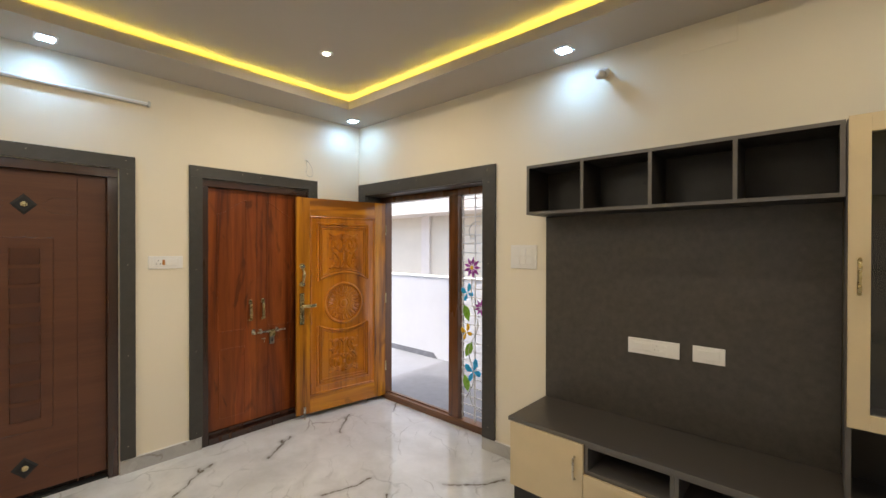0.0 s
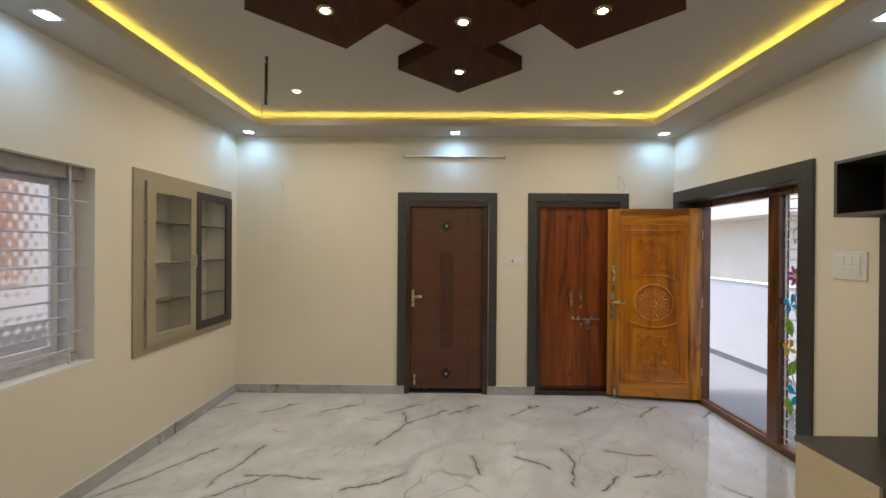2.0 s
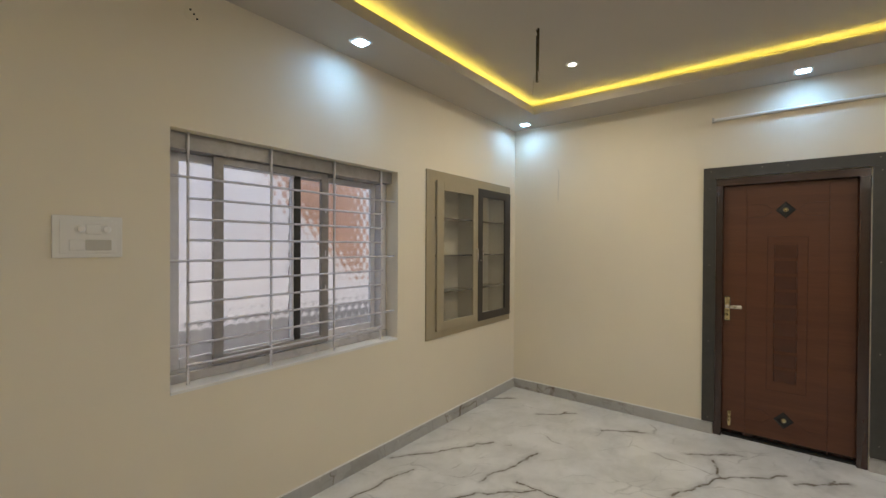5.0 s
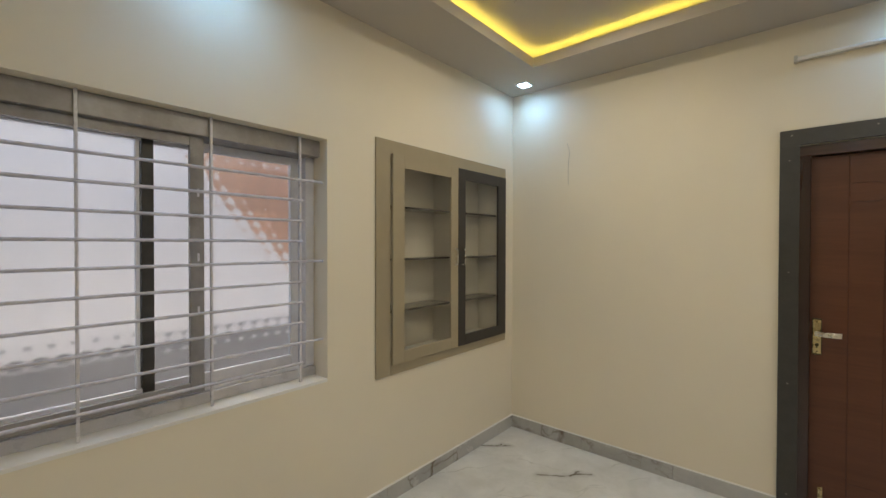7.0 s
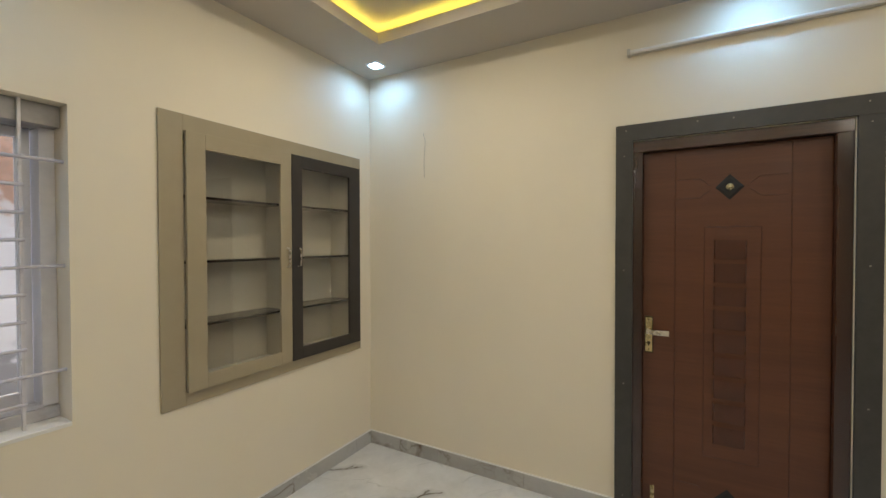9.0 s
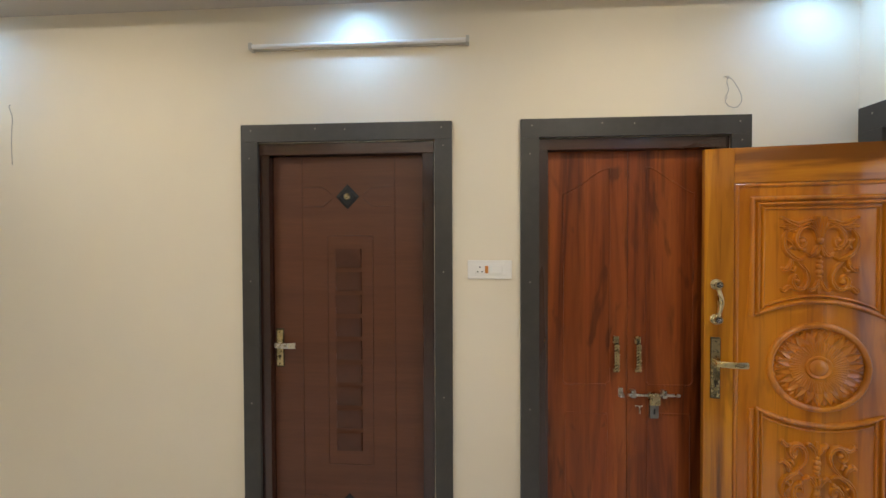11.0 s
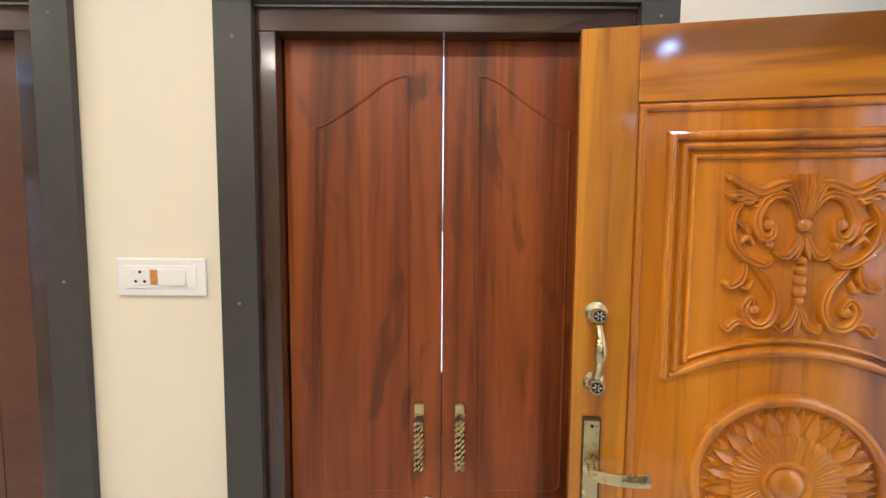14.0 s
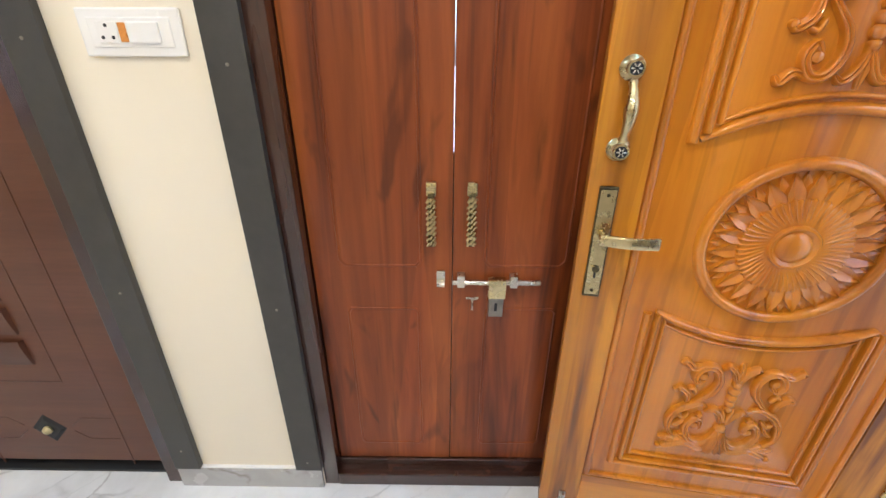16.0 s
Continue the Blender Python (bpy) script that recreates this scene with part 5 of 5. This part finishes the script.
t = plate(pose(0, Y, 0), 1.872, 2.087, 1.422, 1.593, "white square switch plate with four rockers")
for i in range(2):
    for k in range(3):
        part("rocker", bx(1.905 + 0.051 * k, 1.952 + 0.051 * k, -0.0155, -0.010, 1.452 + 0.062 * i, 1.505 + 0.062 * i, 0.003), M_SWITCH, t)

on_panel = pose(0, Y - 0.020, 0)
t = plate(on_panel, 2.715, 2.990, 0.952, 1.043, "long white television socket plate on the dark panel")
part("socket", bx(2.885, 2.925, -0.0135, -0.010, 0.977, 1.018, 0.0015), M_SWITCH, t)
part("socket_holes", socket_holes(B(), 2.875, 0.998, -0.0118), M_GREYPLATE, t)
part("rocker", bx(2.745, 2.795, -0.0155, -0.010, 0.977, 1.018, 0.003), M_SWITCH, t)
part("rocker", bx(2.797, 2.847, -0.0155, -0.010, 0.977, 1.018, 0.003), M_SWITCH, t)
t = plate(on_panel, 3.053, 3.203, 0.956, 1.045, "white blank socket plate on the dark panel")
part("blank_module", bx(3.078, 3.178, -0.0135, -0.010, 0.977, 1.024, 0.002), M_SWITCH, t)

t = plate(AT_WINDOWS, -3.757, -3.531, 1.492, 1.663, "white fan regulator plate with rockers and a grey blank")
for x in (-3.672, -3.588):
    part("knob", lathe(B(), [(0.018, -0.010), (0.018, -0.014), (0.012, -0.018), (0.011, -0.026), (0.004, -0.027)], (x, 0, 1.609), "y", 20), M_SWITCH, t, smooth=True)
part("rocker", bx(-3.655, -3.606, -0.016, -0.010, 1.588, 1.630, 0.003), M_SWITCH, t)
part("rocker", bx(-3.707, -3.658, -0.016, -0.010, 1.522, 1.566, 0.003), M_SWITCH, t)
part("blank_module", bx(-3.655, -3.570, -0.013, -0.010, 1.522, 1.566, 0.002), M_GREYPLATE, t)

t = thing("tube_light", AT_DOORS, "unlit slim white tube light batten on the wall", "tube light")
part("batten", bx(1.845, 2.930, -0.022, 0.0, 2.578, 2.600, 0.003), M_GREYPLATE, t)
part("tube", tube(B(), [(1.845, -0.030, 2.589), (2.930, -0.030, 2.589)], 0.011, 14), M_WHITE, t, "white diffuser tube", True)
for x in (1.832, 2.926):
    part("end_cap", bx(x, x + 0.016, -0.044, 0.0, 2.572, 2.606, 0.003), M_GREYPLATE, t)

t = thing("wall_bulb", pose(2.56, Y, 2.672), "unlit white LED bulb in an angled wall holder", "bulb")
part("holder_base", lathe(B(), [(0.030, 0.0), (0.030, -0.010), (0.022, -0.018), (0.020, -0.030)], (0, 0, 0), "y", 24), M_SWITCH, t, smooth=True)
ax = Vector((0.02, -0.92, -0.36)).normalized()
part("holder_cap", tube(B(), [tuple(ax * a) for a in (0.020, 0.050, 0.052)], [0.019, 0.020, 0.021], 20), M_GREYPLATE, t, smooth=True)
prof = [(0.050, 0.015), (0.066, 0.020), (0.080, 0.026), (0.094, 0.029), (0.107, 0.028), (0.118, 0.022), (0.125, 0.011), (0.127, 0.002)]
part("bulb", tube(B(), [tuple(ax * a) for a, r in prof], [r for a, r in prof], 24), M_WHITE, t, "frosted white bulb", True)

tagged(part("cover_plate", bx(2.969, 3.244, Y - 0.004, Y, 2.652, 2.790, 0.001), M_WALL), "flush cover plate painted like the cream wall", "cover plate")


def wall_wire(m, lines, label):
    t = thing("loose_wire", m, label, "wire")
    for line in lines:
        part("strand", tube(B(), curve_pts(line, 6), 0.0017, 6), M_WIRE, t)
    return t

t = wall_wire(AT_DOORS, [
    [(4.170, 0.0, 2.380), (4.168, -0.02, 2.378), (4.155, -0.03, 2.35), (4.160, -0.035, 2.31), (4.150, -0.02, 2.275)],
    [(4.172, 0.0, 2.380), (4.185, -0.02, 2.365), (4.215, -0.025, 2.31), (4.226, -0.025, 2.265), (4.208, -0.02, 2.235), (4.178, -0.015, 2.240), (4.158, -0.015, 2.262), (4.166, -0.015, 2.285)],
], "loose curled wires hanging above the teak door")
part("hook", tube(B(), [(4.155, 0.0, 2.385), (4.17, -0.012, 2.383), (4.185, 0.0, 2.385)], 0.003, 6), M_STEEL, t)
wall_wire(AT_DOORS, [[(0.494, 0.0, 2.338), (0.500, -0.012, 2.325), (0.512, -0.008, 2.27), (0.505, -0.006, 2.20), (0.500, -0.004, 2.12), (0.502, -0.004, 2.02)]], "thin loose wire hanging down the cream wall")
t = thing("cable_outlet", AT_WINDOWS, "small open cable outlet with dark holes in the wall", "outlet")
part("outlet_pad", lathe(B(), [(0.040, 0.0), (0.038, -0.0015), (0.004, -0.002)], (-3.249, 0, 2.665), "y", 20), M_WALL, t)
for dx, dz in ((-0.012, 0.018), (0.004, 0.002), (0.018, -0.016)):
    part("hole", lathe(B(), [(0.005, -0.001), (0.005, -0.003)], (-3.249 + dx, 0, 2.665 + dz), "y", 10), M_BLACK, t)

# ---- outdoors ----
structure("ground", box(B(), -150, 150, -150, 150, -3.2, -3.0), M_GREYOUT, "grey cement ground around the house", "ground")
# two floor tones, split at x = -0.27, paint the porch's shade and sun
structure("pavement", box(B(), -0.27, 4.0, 5.0, 6.43, -0.15, 0.0), M_GRANITE, "grey granite porch paving, darker tone painted for shade", "pavement")
structure("pavement_far", box(B(), -4.0, -0.2701, 5.0, 6.43, -0.15, 0.0), M_PAVE, "porch paving end, paler tone painted for sunlight", "pavement")
t = thing("parapet", pose(-1, 6.43, 0), "white painted porch parapet with grey granite skirting", "parapet", kind="structure")
part("parapet_wall", bx(-3.0, 5.0, 0.0, 0.12, -0.15, 1.145, 0.003), M_PARAPET, t)
part("coping", bx(-3.0, 5.0, -0.012, 0.132, 1.145, 1.165, 0.004), M_WHITE, t)
part("granite_skirting", prism(B(), [(-3.0, 0.0), (0.58, 0.0), (0.50, 0.075), (-3.0, 0.075)], -0.012, -0.0005), M_GRANITE, t)
t = thing("neighbour_house", pose(-3, 9, -3), "cream neighbouring house with a projecting concrete band", "house")
part("wall", bx(-9, 9, 0, 0.3, 0, 5.27, 0.01), M_CREAMOUT, t)
part("upper_wall", bx(-9, 9, 0.1, 0.3, 5.56, 9.0, 0.01), M_PARAPET, t)
part("projecting_band", bx(-9, 9, -0.7, 0.3, 5.27, 5.56, 0.01), M_PINKOUT, t, "pale concrete band")
part("pilaster", bx(-0.28, -0.02, -0.06, 0.0, 0, 5.27, 0.01), M_PINKOUT, t, "pale cream pilaster")
# unseen slab, added to keep direct sun out of the window
structure("window_sun_block", box(B(), 1.5, 3.7, -0.66, -0.25, 2.25, 2.33), M_PARAPET, "unseen thin white slab added to block sun at the window", "canopy")
# pale slab out of view, added to bounce light onto the side wall
structure("side_bounce_slab", box(B(), -8, 10, -1.45, -0.251, -0.3, -0.10), M_PARAPET, "unseen pale slab added to bounce light beside the house", "pavement")
t = thing("side_building", pose(1.5, -1.5, -3.0), "pale neighbouring wall with a grey plinth and brown clay roof", "building")
part("wall", bx(-8, 8, -0.3, 0.0, 3.87, 5.29, 0.005), M_SIDEWALL, t)
part("coping", bx(-8, 8, -0.33, 0.03, 5.29, 5.35, 0.005), M_WHITE, t)
part("plinth", bx(-8, 8, -0.3, 0.05, 0.0, 3.87, 0.005), M_GREYOUT, t, "grey cement plinth")
stair = part("stair_roof", prism(B(), [(0.42, 5.28), (0.33, 4.99), (-0.27, 4.42), (-0.55, 4.20), (-0.62, 4.20), (-0.62, 5.28)], 0.0, 0.03), M_BRICK, t, "brown clay stair roof")
for r in range(14):
    for c in range(12):
        x = -0.615 + 0.09 * c + (0.045 if r % 2 else 0)
        z = 4.22 + 0.076 * r
        if x + 0.07 < -0.50 + (z - 4.22) * 1.02:
            part("tile", bx(x, x + 0.076, 0.03, 0.045, z, z + 0.058, 0.0), M_BRICK, stair)
